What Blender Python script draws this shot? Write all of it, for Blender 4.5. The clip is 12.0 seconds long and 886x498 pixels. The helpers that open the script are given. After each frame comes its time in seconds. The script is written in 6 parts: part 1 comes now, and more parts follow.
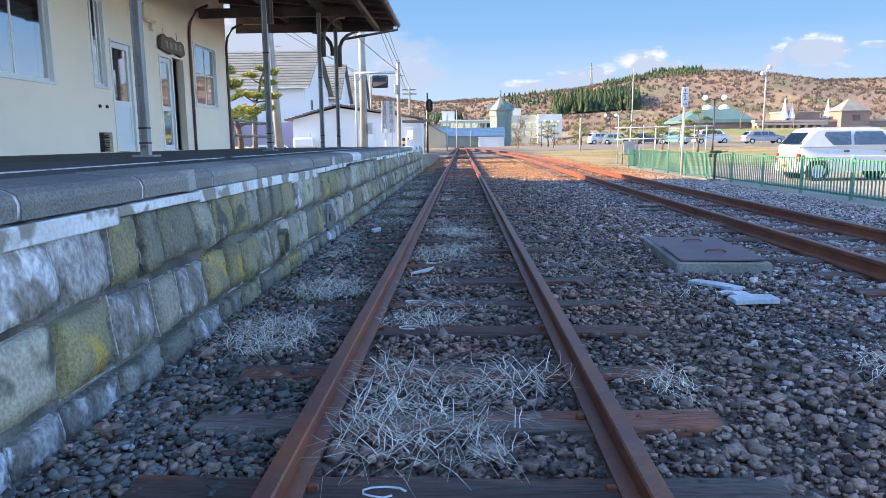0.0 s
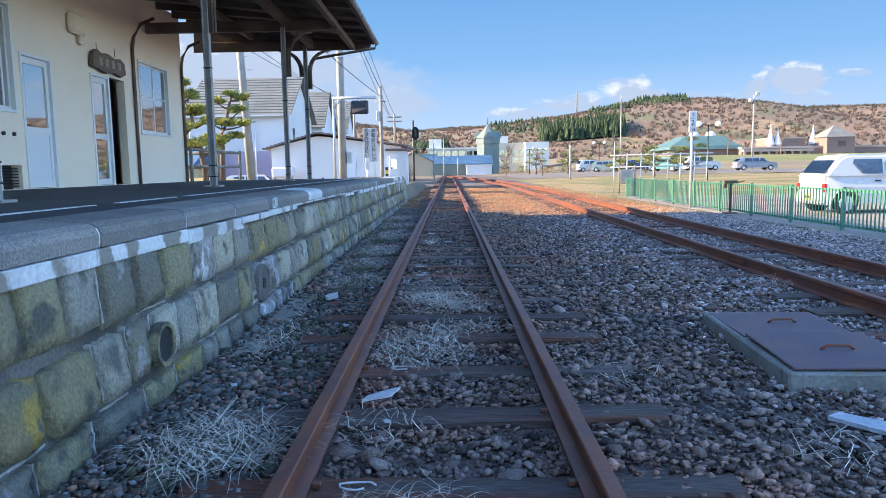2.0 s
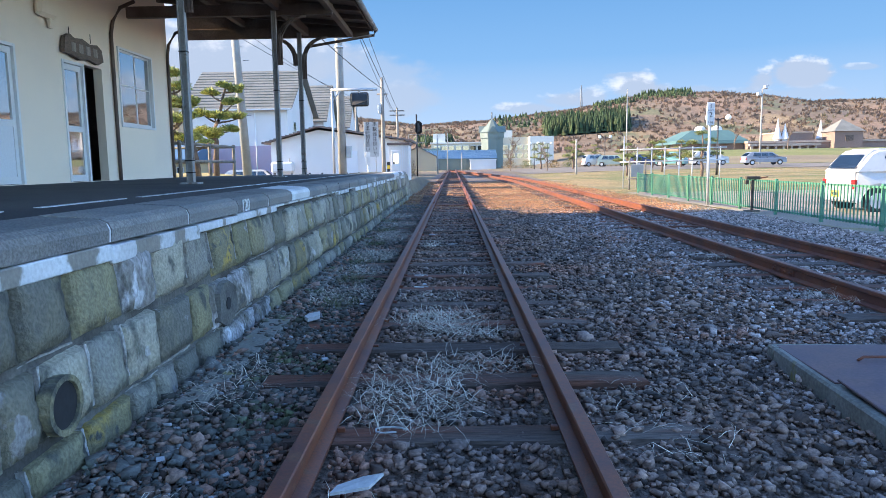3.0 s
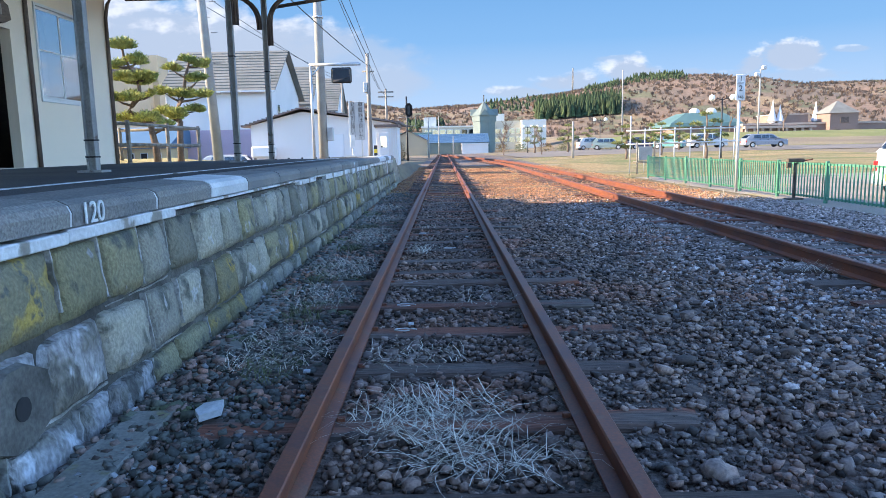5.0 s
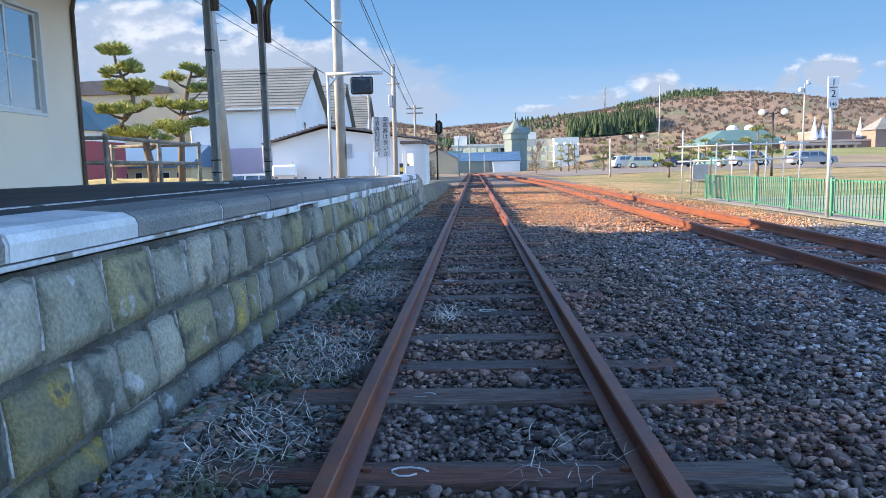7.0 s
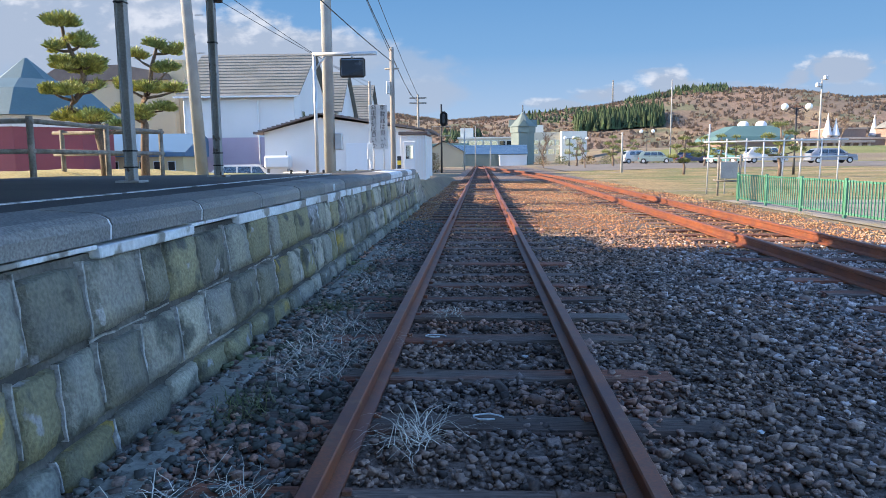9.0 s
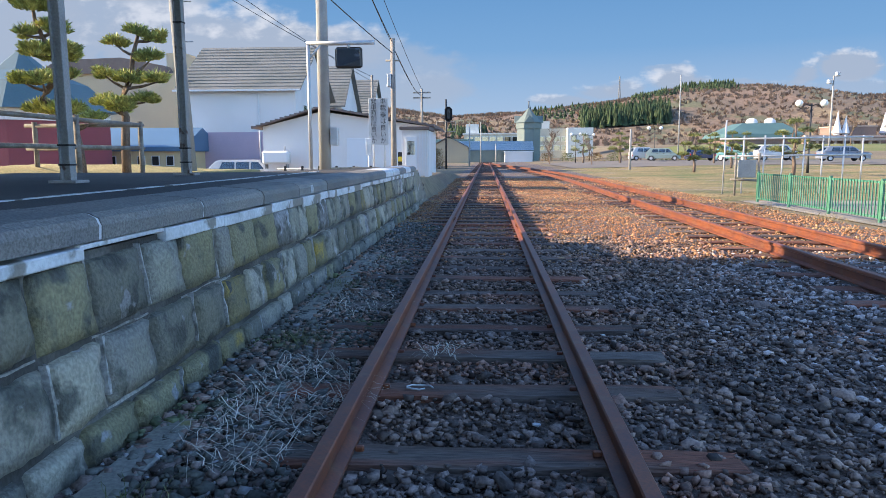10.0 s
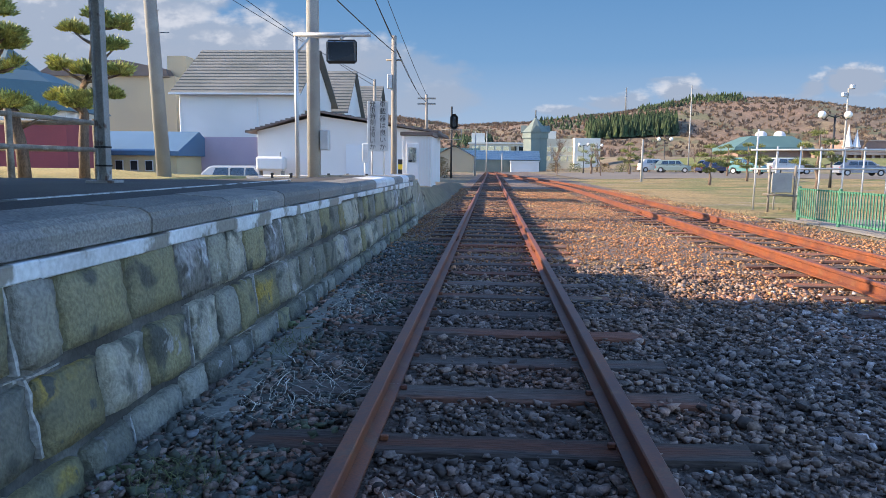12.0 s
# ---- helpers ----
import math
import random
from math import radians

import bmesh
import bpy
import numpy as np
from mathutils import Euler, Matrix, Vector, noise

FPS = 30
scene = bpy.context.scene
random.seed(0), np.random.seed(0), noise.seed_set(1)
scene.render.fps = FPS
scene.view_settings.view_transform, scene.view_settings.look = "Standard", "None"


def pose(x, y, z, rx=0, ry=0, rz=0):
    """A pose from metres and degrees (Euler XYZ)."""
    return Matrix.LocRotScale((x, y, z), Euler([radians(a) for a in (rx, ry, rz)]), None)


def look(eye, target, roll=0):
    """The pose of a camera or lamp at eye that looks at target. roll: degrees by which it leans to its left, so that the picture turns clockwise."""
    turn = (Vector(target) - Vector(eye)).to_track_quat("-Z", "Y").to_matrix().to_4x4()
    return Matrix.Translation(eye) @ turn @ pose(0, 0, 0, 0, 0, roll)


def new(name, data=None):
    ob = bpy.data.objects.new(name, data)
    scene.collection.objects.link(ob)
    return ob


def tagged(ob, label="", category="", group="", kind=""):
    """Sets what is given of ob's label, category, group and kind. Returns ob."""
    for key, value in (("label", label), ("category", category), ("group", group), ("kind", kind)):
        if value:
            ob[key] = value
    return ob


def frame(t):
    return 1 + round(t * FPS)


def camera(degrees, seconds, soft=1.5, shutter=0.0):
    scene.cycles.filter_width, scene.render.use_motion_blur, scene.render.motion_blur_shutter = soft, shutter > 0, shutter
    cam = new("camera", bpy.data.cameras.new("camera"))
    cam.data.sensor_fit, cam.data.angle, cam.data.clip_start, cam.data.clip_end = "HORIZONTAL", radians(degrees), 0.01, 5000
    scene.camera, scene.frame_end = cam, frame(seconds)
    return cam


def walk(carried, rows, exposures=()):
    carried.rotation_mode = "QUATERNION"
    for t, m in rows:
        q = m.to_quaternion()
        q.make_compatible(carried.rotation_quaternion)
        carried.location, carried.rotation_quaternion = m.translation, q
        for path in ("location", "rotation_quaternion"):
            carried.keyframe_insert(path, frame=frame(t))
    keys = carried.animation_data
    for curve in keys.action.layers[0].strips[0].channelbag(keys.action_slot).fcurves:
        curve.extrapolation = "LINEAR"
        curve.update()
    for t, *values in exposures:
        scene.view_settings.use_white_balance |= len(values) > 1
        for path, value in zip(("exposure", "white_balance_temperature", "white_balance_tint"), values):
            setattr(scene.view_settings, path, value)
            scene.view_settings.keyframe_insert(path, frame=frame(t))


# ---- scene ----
cam = camera(65.0, 12.0, soft=0.7)
PATH = [
    (0, (0.007, 1.48, 1.148), (-0.048, 3.456, 0.843), -0.6),
    (0.5, (0.045, 2.061, 1.154), (0.017, 4.038, 0.858), -0.7),
    (1, (0.064, 2.674, 1.185), (0.046, 4.656, 0.916), -0.7),
    (1.5, (0.055, 3.228, 1.223), (0.04, 5.213, 0.98), -0.9),
    (2, (0.035, 3.776, 1.22), (0.015, 5.763, 0.992), -0.9),
    (2.5, (0.004, 4.29, 1.203), (-0.027, 6.277, 0.974), -1.1),
    (3, (0.039, 4.829, 1.231), (0.008, 6.814, 0.988), -0.9),
    (3.2, (0.027, 5.041, 1.198), (-0.005, 7.026, 0.952), -0.9),
    (5, (-0.019, 7.233, 1.181), (-0.027, 9.213, 0.894), -1.2),
    (5.5, (0.008, 7.921, 1.217), (-0.024, 9.902, 0.943), -1.7),
    (6, (-0.049, 8.544, 1.242), (-0.112, 10.526, 0.986), -2.0),
    (6.5, (-0.031, 9.171, 1.208), (-0.112, 11.154, 0.967), -1.5),
    (7, (-0.057, 9.811, 1.166), (-0.151, 11.795, 0.933), -1.3),
    (7.5, (0.034, 10.434, 1.174), (-0.055, 12.418, 0.94), -1.1),
    (9.5, (-0.012, 12.694, 1.225), (-0.127, 14.673, 0.963), -0.3),
    (10, (0.03, 13.244, 1.231), (-0.092, 15.223, 0.965), -0.2),
    (10.5, (-0.036, 13.798, 1.23), (-0.162, 15.777, 0.965), -0.0),
    (11, (-0.021, 14.321, 1.22), (-0.152, 16.3, 0.966), -0.2),
    (11.5, (-0.028, 14.727, 1.201), (-0.163, 16.708, 0.959), 0.1),
    (12, (-0.045, 15.231, 1.207), (-0.179, 17.212, 0.966), 0.6),
]
walk(cam, [(t, look(eye, target, roll)) for t, eye, target, roll in PATH],
     exposures=[(0, 2.02, 6150, 14), (1, 2.02, 6050, 13), (2.5, 1.88, 5800, 11), (5, 1.87, 5800, 11), (7.5, 1.76, 5850, 11), (9.5, 1.52, 5850, 11), (12, 1.39, 5950, 12)])

# ---- light ----
SUN_E = 24.0
SUN_WAY = Vector((0.9999, 0.012, -math.tan(radians(SUN_E)))).normalized()
world = bpy.data.worlds.new("sky")
scene.world = world
world.use_nodes = True
wn = world.node_tree.nodes
sky = wn.new("ShaderNodeTexSky")
sky.sky_type = "NISHITA"
sky.sun_disc = False
sky.sun_elevation = radians(SUN_E)
sky.sun_rotation = radians(269)
sky.air_density, sky.dust_density, sky.ozone_density = 1.0, 0.2, 3.0
wn["Background"].inputs["Strength"].default_value = 0.15
world.node_tree.links.new(sky.outputs[0], wn["Background"].inputs[0])
sun = new("sun", bpy.data.lights.new("sun", "SUN"))
sun.data.energy, sun.data.angle, sun.data.color = 5.0, radians(0.5), (1.0, 0.75, 0.45)
sun.matrix_world = look(-SUN_WAY * 60, (0, 0, 0))


# ---- helpers of this scene ----
def part(name, bm, material, parent=None, label="", smooth=False):
    """One mesh object from a bmesh, under a thing or part."""
    me = bpy.data.meshes.new(name)
    bm.normal_update()
    bm.to_mesh(me)
    bm.free()
    if smooth:
        for p in me.polygons:
            p.use_smooth = True
    me.materials.append(material)
    ob = new(name, me)
    ob.parent = parent
    if label:
        ob["label"] = label
    return ob


def raw(name, verts, faces, material, smooth=False):
    me = bpy.data.meshes.new(name)
    me.from_pydata(verts, [], faces)
    me.update()
    if smooth:
        for p in me.polygons:
            p.use_smooth = True
    me.materials.append(material)
    return new(name, me)


def thing(name, label, category, at=(0, 0, 0), rz=0.0, group="", kind=""):
    ob = new(name)
    ob.empty_display_size = 0.2
    ob.location, ob.rotation_euler = at, (0, 0, radians(rz))
    return tagged(ob, label, category, group, kind)


def B():
    return bmesh.new()


def box(bm, x0, x1, y0, y1, z0, z1, bevel=0.0, m=None):
    r = bmesh.ops.create_cube(bm, size=1.0)
    vs = r["verts"]
    for v in vs:
        v.co = Vector(((x0 + x1) / 2 + v.co.x * (x1 - x0), (y0 + y1) / 2 + v.co.y * (y1 - y0), (z0 + z1) / 2 + v.co.z * (z1 - z0)))
    if bevel:
        es = list({e for v in vs for e in v.link_edges})
        g = bmesh.ops.bevel(bm, geom=es, offset=bevel, segments=1, affect="EDGES", profile=0.5)
        vs = list({v for f in g["faces"] for v in f.verts} | {v for v in vs if v.is_valid})
    if m is not None:
        for v in vs:
            v.co = m @ v.co
    return bm


def tube(bm, pts, radii, n=8, caps=True):
    """A round bar along a line of points, with a radius at each."""
    pts = [Vector(p) for p in pts]
    if not hasattr(radii, "__len__"):
        radii = [radii] * len(pts)
    rings = []
    for i, p in enumerate(pts):
        d = (pts[min(i + 1, len(pts) - 1)] - pts[max(i - 1, 0)]).normalized()
        a = d.cross(Vector((0.13, 0.31, 0.94)) if abs(d.z) < 0.9 else Vector((1, 0, 0))).normalized()
        b = d.cross(a)
        rings.append([bm.verts.new(p + (a * math.cos(2 * math.pi * k / n) + b * math.sin(2 * math.pi * k / n)) * radii[i]) for k in range(n)])
    for r, s in zip(rings, rings[1:]):
        for k in range(n):
            f = bm.faces.new((r[k], s[k], s[(k + 1) % n], r[(k + 1) % n]))
            f.smooth = True
    if caps:
        bm.faces.new(rings[0])
        bm.faces.new(list(reversed(rings[-1])))
    return bm


def prism(bm, poly, a, b, axis="y"):
    """A polygon (two coordinates each) pushed from a to b along an axis."""
    def at(u, v, w):
        return {"y": (u, w, v), "x": (w, u, v), "z": (u, v, w)}[axis]
    p = [bm.verts.new(at(u, v, a)) for u, v in poly]
    q = [bm.verts.new(at(u, v, b)) for u, v in poly]
    n = len(poly)
    bm.faces.new(p)
    bm.faces.new(list(reversed(q)))
    for i in range(n):
        bm.faces.new((p[i], q[i], q[(i + 1) % n], p[(i + 1) % n]))
    bmesh.ops.recalc_face_normals(bm, faces=bm.faces[:])
    return bm


def dome(bm, c, r, squash=1.0, u=16, v=8, low=0.0):
    rings = []
    for j in range(v):
        a = low + (math.pi / 2 - low) * j / v
        rings.append([bm.verts.new((c[0] + r * math.cos(a) * math.cos(2 * math.pi * k / u), c[1] + r * math.cos(a) * math.sin(2 * math.pi * k / u), c[2] + r * squash * math.sin(a))) for k in range(u)])
    top = bm.verts.new((c[0], c[1], c[2] + r * squash))
    for p, q in zip(rings, rings[1:]):
        for k in range(u):
            bm.faces.new((p[k], p[(k + 1) % u], q[(k + 1) % u], q[k])).smooth = True
    for k in range(u):
        bm.faces.new((rings[-1][k], rings[-1][(k + 1) % u], top)).smooth = True
    return bm


# ---- materials ----
def mat(name, c1, c2=None, rough=0.8, metal=0.0, big=1.5, fine=30.0, grain=0.25, bump=0.3, bump_d=0.01, spread=(0.35, 0.65), stretch=(1, 1, 1),
        c3=None, big3=4.0, spread3=(0.55, 0.7), rnd=0.0, island=0.0, spec=0.5, coat=0.0, c4=None, big4=2.5, spread4=(0.6, 0.66), tones=None):
    """Two colours mixed by broad noise, a third in patches, fine grain in value, fine relief."""
    m = bpy.data.materials.new(name)
    m.use_nodes = True
    nt, N = m.node_tree, m.node_tree.nodes
    L = nt.links.new
    bs = N["Principled BSDF"]
    geo = N.new("ShaderNodeNewGeometry")
    mp = N.new("ShaderNodeMapping")
    mp.inputs["Scale"].default_value = stretch
    L(geo.outputs["Position"], mp.inputs[0])

    def noise_node(scale, detail=5.0):
        n = N.new("ShaderNodeTexNoise")
        n.inputs["Scale"].default_value, n.inputs["Detail"].default_value = scale, detail
        L(mp.outputs[0], n.inputs["Vector"])
        return n.outputs[0]

    def ramp(src, lo, hi):
        r = N.new("ShaderNodeMapRange")
        r.interpolation_type = "SMOOTHSTEP"
        r.inputs[1].default_value, r.inputs[2].default_value = lo, hi
        L(src, r.inputs[0])
        return r.outputs[0]

    def blend(f, a, b, kind="MIX"):
        x = N.new("ShaderNodeMix")
        x.data_type, x.blend_type = "RGBA", kind
        for sock, val in ((x.inputs[0], f), (x.inputs[6], a), (x.inputs[7], b)):
            if hasattr(val, "is_output"):
                L(val, sock)
            else:
                sock.default_value = val if isinstance(val, float) else (*val, 1.0)
        return x.outputs[2]

    col = blend(ramp(noise_node(big), *spread), c1, c2 or c1)
    if tones:
        cr = N.new("ShaderNodeValToRGB")
        cr.color_ramp.interpolation = "CONSTANT"
        while len(cr.color_ramp.elements) < len(tones):
            cr.color_ramp.elements.new(0.5)
        for i, tone in enumerate(tones):
            cr.color_ramp.elements[i].position, cr.color_ramp.elements[i].color = i / len(tones), (*tone, 1)
        L(N.new("ShaderNodeObjectInfo").outputs["Random"], cr.inputs[0])
        col = blend(0.65, col, cr.outputs[0])
    if c3:
        col = blend(ramp(noise_node(big3, 6.0), *spread3), col, c3)
    if c4:
        col = blend(ramp(noise_node(big4, 8.0), *spread4), col, c4)
    fn = noise_node(fine, 4.0)
    g = ramp(fn, 0.2, 0.8)
    v = N.new("ShaderNodeMapRange")
    v.inputs[3].default_value, v.inputs[4].default_value = 1 - grain, 1 + grain
    L(g, v.inputs[0])
    val = v.outputs[0]
    for amount, src in ((rnd, "obj"), (island, "isl")):
        if amount:
            if src == "obj":
                o = N.new("ShaderNodeObjectInfo").outputs["Random"]
            else:
                o = geo.outputs["Random Per Island"]
            w = N.new("ShaderNodeMapRange")
            w.inputs[3].default_value, w.inputs[4].default_value = 1 - amount, 1 + amount
            L(o, w.inputs[0])
            mu = N.new("ShaderNodeMath")
            mu.operation = "MULTIPLY"
            L(val, mu.inputs[0])
            L(w.outputs[0], mu.inputs[1])
            val = mu.outputs[0]
    hv = N.new("ShaderNodeHueSaturation")
    L(val, hv.inputs["Value"])
    if hasattr(col, "is_output"):
        L(col, hv.inputs["Color"])
    L(hv.outputs[0], bs.inputs["Base Color"])
    bs.inputs["Metallic"].default_value = metal
    bs.inputs["Specular IOR Level"].default_value = spec
    bs.inputs["Coat Weight"].default_value = coat
    rr = N.new("ShaderNodeMapRange")
    rr.inputs[3].default_value, rr.inputs[4].default_value = max(0.02, rough - 0.1), min(1.0, rough + 0.1)
    L(fn, rr.inputs[0])
    L(rr.outputs[0], bs.inputs["Roughness"])
    if bump:
        bp = N.new("ShaderNodeBump")
        bp.inputs["Strength"].default_value, bp.inputs["Distance"].default_value = bump, bump_d
        L(fn, bp.inputs["Height"])
        L(bp.outputs[0], bs.inputs["Normal"])
    return m


def glass_mat(name, tint, rough=0.03, see=0.5):
    """A pane: mirror gloss over a dark or clear body."""
    m = bpy.data.materials.new(name)
    m.use_nodes = True
    nt = m.node_tree
    nt.nodes.remove(nt.nodes["Principled BSDF"])
    out = nt.nodes["Material Output"]
    tr, gl, mx = nt.nodes.new("ShaderNodeBsdfTransparent"), nt.nodes.new("ShaderNodeBsdfGlossy"), nt.nodes.new("ShaderNodeMixShader")
    tr.inputs[0].default_value = (*tint, 1)
    gl.inputs["Roughness"].default_value = rough
    mx.inputs[0].default_value = see
    nt.links.new(tr.outputs[0], mx.inputs[1])
    nt.links.new(gl.outputs[0], mx.inputs[2])
    nt.links.new(mx.outputs[0], out.inputs[0])
    return m


M_BED = mat("ballast_bed", (0.17, 0.12, 0.095), (0.12, 0.095, 0.08), big=0.8, fine=38, grain=0.7, bump=1.0, bump_d=0.03, c3=(0.2, 0.16, 0.14), big3=1.0)
M_BALLAST = mat("ballast_stones", (0.22, 0.15, 0.115), (0.16, 0.125, 0.11), big=0.6, fine=70, grain=0.4, bump=0.4, bump_d=0.004, island=0.85, c3=(0.25, 0.14, 0.1), big3=0.9, spread3=(0.5, 0.65))
M_GRAVEL = mat("grey_gravel", (0.4, 0.33, 0.305), (0.3, 0.255, 0.245), big=0.7, fine=70, grain=0.4, bump=0.4, bump_d=0.004, island=0.75)
M_RAIL = mat("rusty_steel", (0.2, 0.062, 0.024), (0.13, 0.046, 0.03), rough=0.5, big=3, fine=90, grain=0.3, bump=0.2, bump_d=0.002, c3=(0.17, 0.075, 0.04), big3=9)
M_TIE = mat("weathered_sleeper", (0.1, 0.065, 0.05), (0.13, 0.105, 0.09), rough=0.9, big=2.5, fine=40, grain=0.5, bump=0.8, bump_d=0.012, stretch=(0.25, 2.2, 1.5), rnd=0.35, c3=(0.19, 0.075, 0.045), big3=1.5, spread3=(0.48, 0.6))
STONE_TONES = ((0.207, 0.198, 0.161), (0.270, 0.241, 0.127), (0.144, 0.140, 0.122), (0.253, 0.224, 0.121), (0.224, 0.213, 0.190), (0.333, 0.310, 0.259), (0.184, 0.181, 0.161))
M_STONE = mat("platform_stone", (0.185, 0.175, 0.14), (0.26, 0.235, 0.145), rough=0.9, big=4, fine=60, grain=0.3, bump=0.9, bump_d=0.012, rnd=0.3, stretch=(1, 1, .85), spread=(0.4, 0.6),
              c3=(0.085, 0.085, 0.07), big3=5.0, spread3=(0.52, 0.66), c4=(0.33, 0.32, 0.31), big4=6.0, spread4=(0.64, 0.69), tones=STONE_TONES)
M_STONE_LICHEN = mat("lichened_platform_stone", (0.17, 0.155, 0.1), (0.22, 0.19, 0.1), rough=0.9, big=4, fine=60, grain=0.3, bump=0.9, bump_d=0.012, rnd=0.2, spread=(0.4, 0.6),
                     c3=(0.34, 0.245, 0.06), big3=4.5, spread3=(0.53, 0.64), c4=(0.1, 0.1, 0.085), big4=9.0, spread4=(0.6, 0.68))
M_STONE_PALE = mat("limewashed_platform_stone", (0.3, 0.29, 0.29), (0.17, 0.16, 0.14), rough=0.95, big=5, fine=42, grain=0.45, bump=1.0, bump_d=0.02, rnd=0.2, spread=(0.42, 0.58), stretch=(1, 1, .6),
                   c3=(0.46, 0.46, 0.48), big3=7.0, spread3=(0.54, 0.64), c4=(0.1, 0.095, 0.085), big4=6.0, spread4=(0.6, 0.66))
M_MORTAR = mat("old_mortar", (0.13, 0.125, 0.115), (0.05, 0.047, 0.043), rough=0.95, big=3, fine=45, grain=0.3, bump=0.7, bump_d=0.01)
M_COPING = mat("dark_coping_concrete", (0.165, 0.165, 0.165), (0.22, 0.21, 0.195), rough=0.9, big=2, fine=75, grain=0.35, bump=0.6, bump_d=0.006, c3=(0.2, 0.195, 0.18), big3=5, spread3=(0.55, 0.72), rnd=0.18, spec=0.3)
M_ASPHALT = mat("platform_asphalt", (0.06, 0.06, 0.062), (0.085, 0.082, 0.08), rough=0.95, big=0.6, fine=120, grain=0.4, bump=0.4, bump_d=0.004, spec=0.2)
M_WHITE = mat("worn_white_paint", (0.66, 0.67, 0.68), (0.52, 0.53, 0.54), rough=0.7, big=4, fine=60, grain=0.12, bump=0.3, bump_d=0.003)
M_CREAM = mat("cream_render", (0.75, 0.65, 0.53), (0.7, 0.61, 0.51), rough=0.85, big=0.7, fine=130, grain=0.06, bump=0.25, bump_d=0.003)
M_DARKWOOD = mat("dark_painted_wood", (0.085, 0.06, 0.05), (0.14, 0.105, 0.085), rough=0.8, big=2, fine=50, grain=0.3, stretch=(1, 0.3, 1), bump=0.3, bump_d=0.003)
M_POST = mat("grey_painted_steel", (0.2, 0.195, 0.195), (0.27, 0.265, 0.265), rough=0.6, big=3, fine=60, grain=0.2, bump=0.2, bump_d=0.002, c3=(0.09, 0.06, 0.05), big3=5, spread3=(0.62, 0.68))
M_ALU = mat("white_aluminium", (0.62, 0.63, 0.65), rough=0.45, big=2, fine=40, grain=0.06, bump=0.0)
M_PANEL = mat("white_door_panel", (0.6, 0.62, 0.66), rough=0.5, big=2, fine=40, grain=0.05, bump=0.0)
# Near-black: shade of rooms and openings as colour; also plain dark fittings.
M_DARK = mat("dark_interior", (0.02, 0.02, 0.022), rough=0.9, fine=20, grain=0.3)
M_PALE_SHEET = mat("plain_pale_sheet", (0.72, 0.74, 0.76), (0.64, 0.66, 0.69), rough=0.9, big=1, fine=20, grain=0.05, bump=0.1)
M_CURTAIN = mat("dull_curtain", (0.4, 0.36, 0.31), (0.32, 0.28, 0.24), rough=0.9, big=2, fine=15, grain=0.2, stretch=(1, 6, 0.3))
M_GLASS = glass_mat("window_glass", (0.85, 0.9, 0.95), see=0.58)
M_GALV = mat("galvanised_steel", (0.5, 0.51, 0.53), (0.42, 0.43, 0.45), rough=0.5, metal=0.4, big=4, fine=50, grain=0.1, bump=0.1, bump_d=0.002)
M_CONC = mat("concrete", (0.33, 0.325, 0.31), (0.26, 0.255, 0.25), rough=0.9, big=2, fine=60, grain=0.15, bump=0.3, bump_d=0.004)
M_POLEWOOD = mat("grey_timber", (0.3, 0.27, 0.24), (0.2, 0.18, 0.16), rough=0.9, big=3, fine=40, grain=0.3, stretch=(4, 4, 0.4), bump=0.4, bump_d=0.004)
M_SOIL = mat("ground_soil", (0.13, 0.1, 0.07), (0.2, 0.16, 0.09), rough=1.0, big=0.05, fine=4, grain=0.35, bump=0.5, bump_d=0.05)
M_LAWN = mat("dry_lawn", (0.27, 0.19, 0.085), (0.15, 0.135, 0.05), rough=1.0, big=0.3, fine=9, grain=0.5, bump=0.8, bump_d=0.05, c3=(0.11, 0.125, 0.035), big3=0.35, spread3=(0.5, 0.62), c4=(0.24, 0.19, 0.135), big4=0.5, spread4=(0.6, 0.68), stretch=(.6, 1, 1))
M_GREENLAWN = mat("green_lawn", (0.12, 0.14, 0.035), (0.17, 0.165, 0.055), rough=1.0, big=0.1, fine=9, grain=0.3, bump=0.6, bump_d=0.04)
M_ROAD = mat("car_park_asphalt", (0.16, 0.14, 0.125), (0.125, 0.115, 0.105), rough=0.95, big=0.1, fine=12, grain=0.2, bump=0.2, bump_d=0.01)
M_GRIT = mat("pale_grit", (0.3, 0.255, 0.21), (0.23, 0.2, 0.165), rough=0.95, big=0.5, fine=40, grain=0.4, bump=0.6, bump_d=0.01, c3=(0.26, 0.21, 0.1), big3=0.8)
M_FENCE = mat("green_fence_paint", (0.06, 0.19, 0.12), (0.085, 0.23, 0.15), rough=0.5, big=2, fine=40, grain=0.1, bump=0.0)
M_DRY = mat("dry_grass", (0.76, 0.7, 0.6), (0.58, 0.52, 0.42), rough=0.9, big=6, fine=30, grain=0.25, bump=0.0, island=0.35)
M_WEED = mat("green_weed", (0.1, 0.13, 0.045), (0.16, 0.16, 0.07), rough=0.9, big=6, fine=30, grain=0.25, bump=0.0, island=0.35)
M_SLATE = mat("grey_roof_tiles", (0.13, 0.135, 0.125), (0.17, 0.17, 0.16), rough=0.7, big=0.5, fine=8, grain=0.12, rnd=0.1)
M_WALLW = mat("white_house_wall", (0.66, 0.64, 0.64), (0.6, 0.59, 0.59), rough=0.85, big=0.3, fine=20, grain=0.05, bump=0.1)
M_LILAC = mat("lilac_house_wall", (0.44, 0.35, 0.43), (0.4, 0.32, 0.39), rough=0.85, big=0.3, fine=20, grain=0.05, bump=0.1)

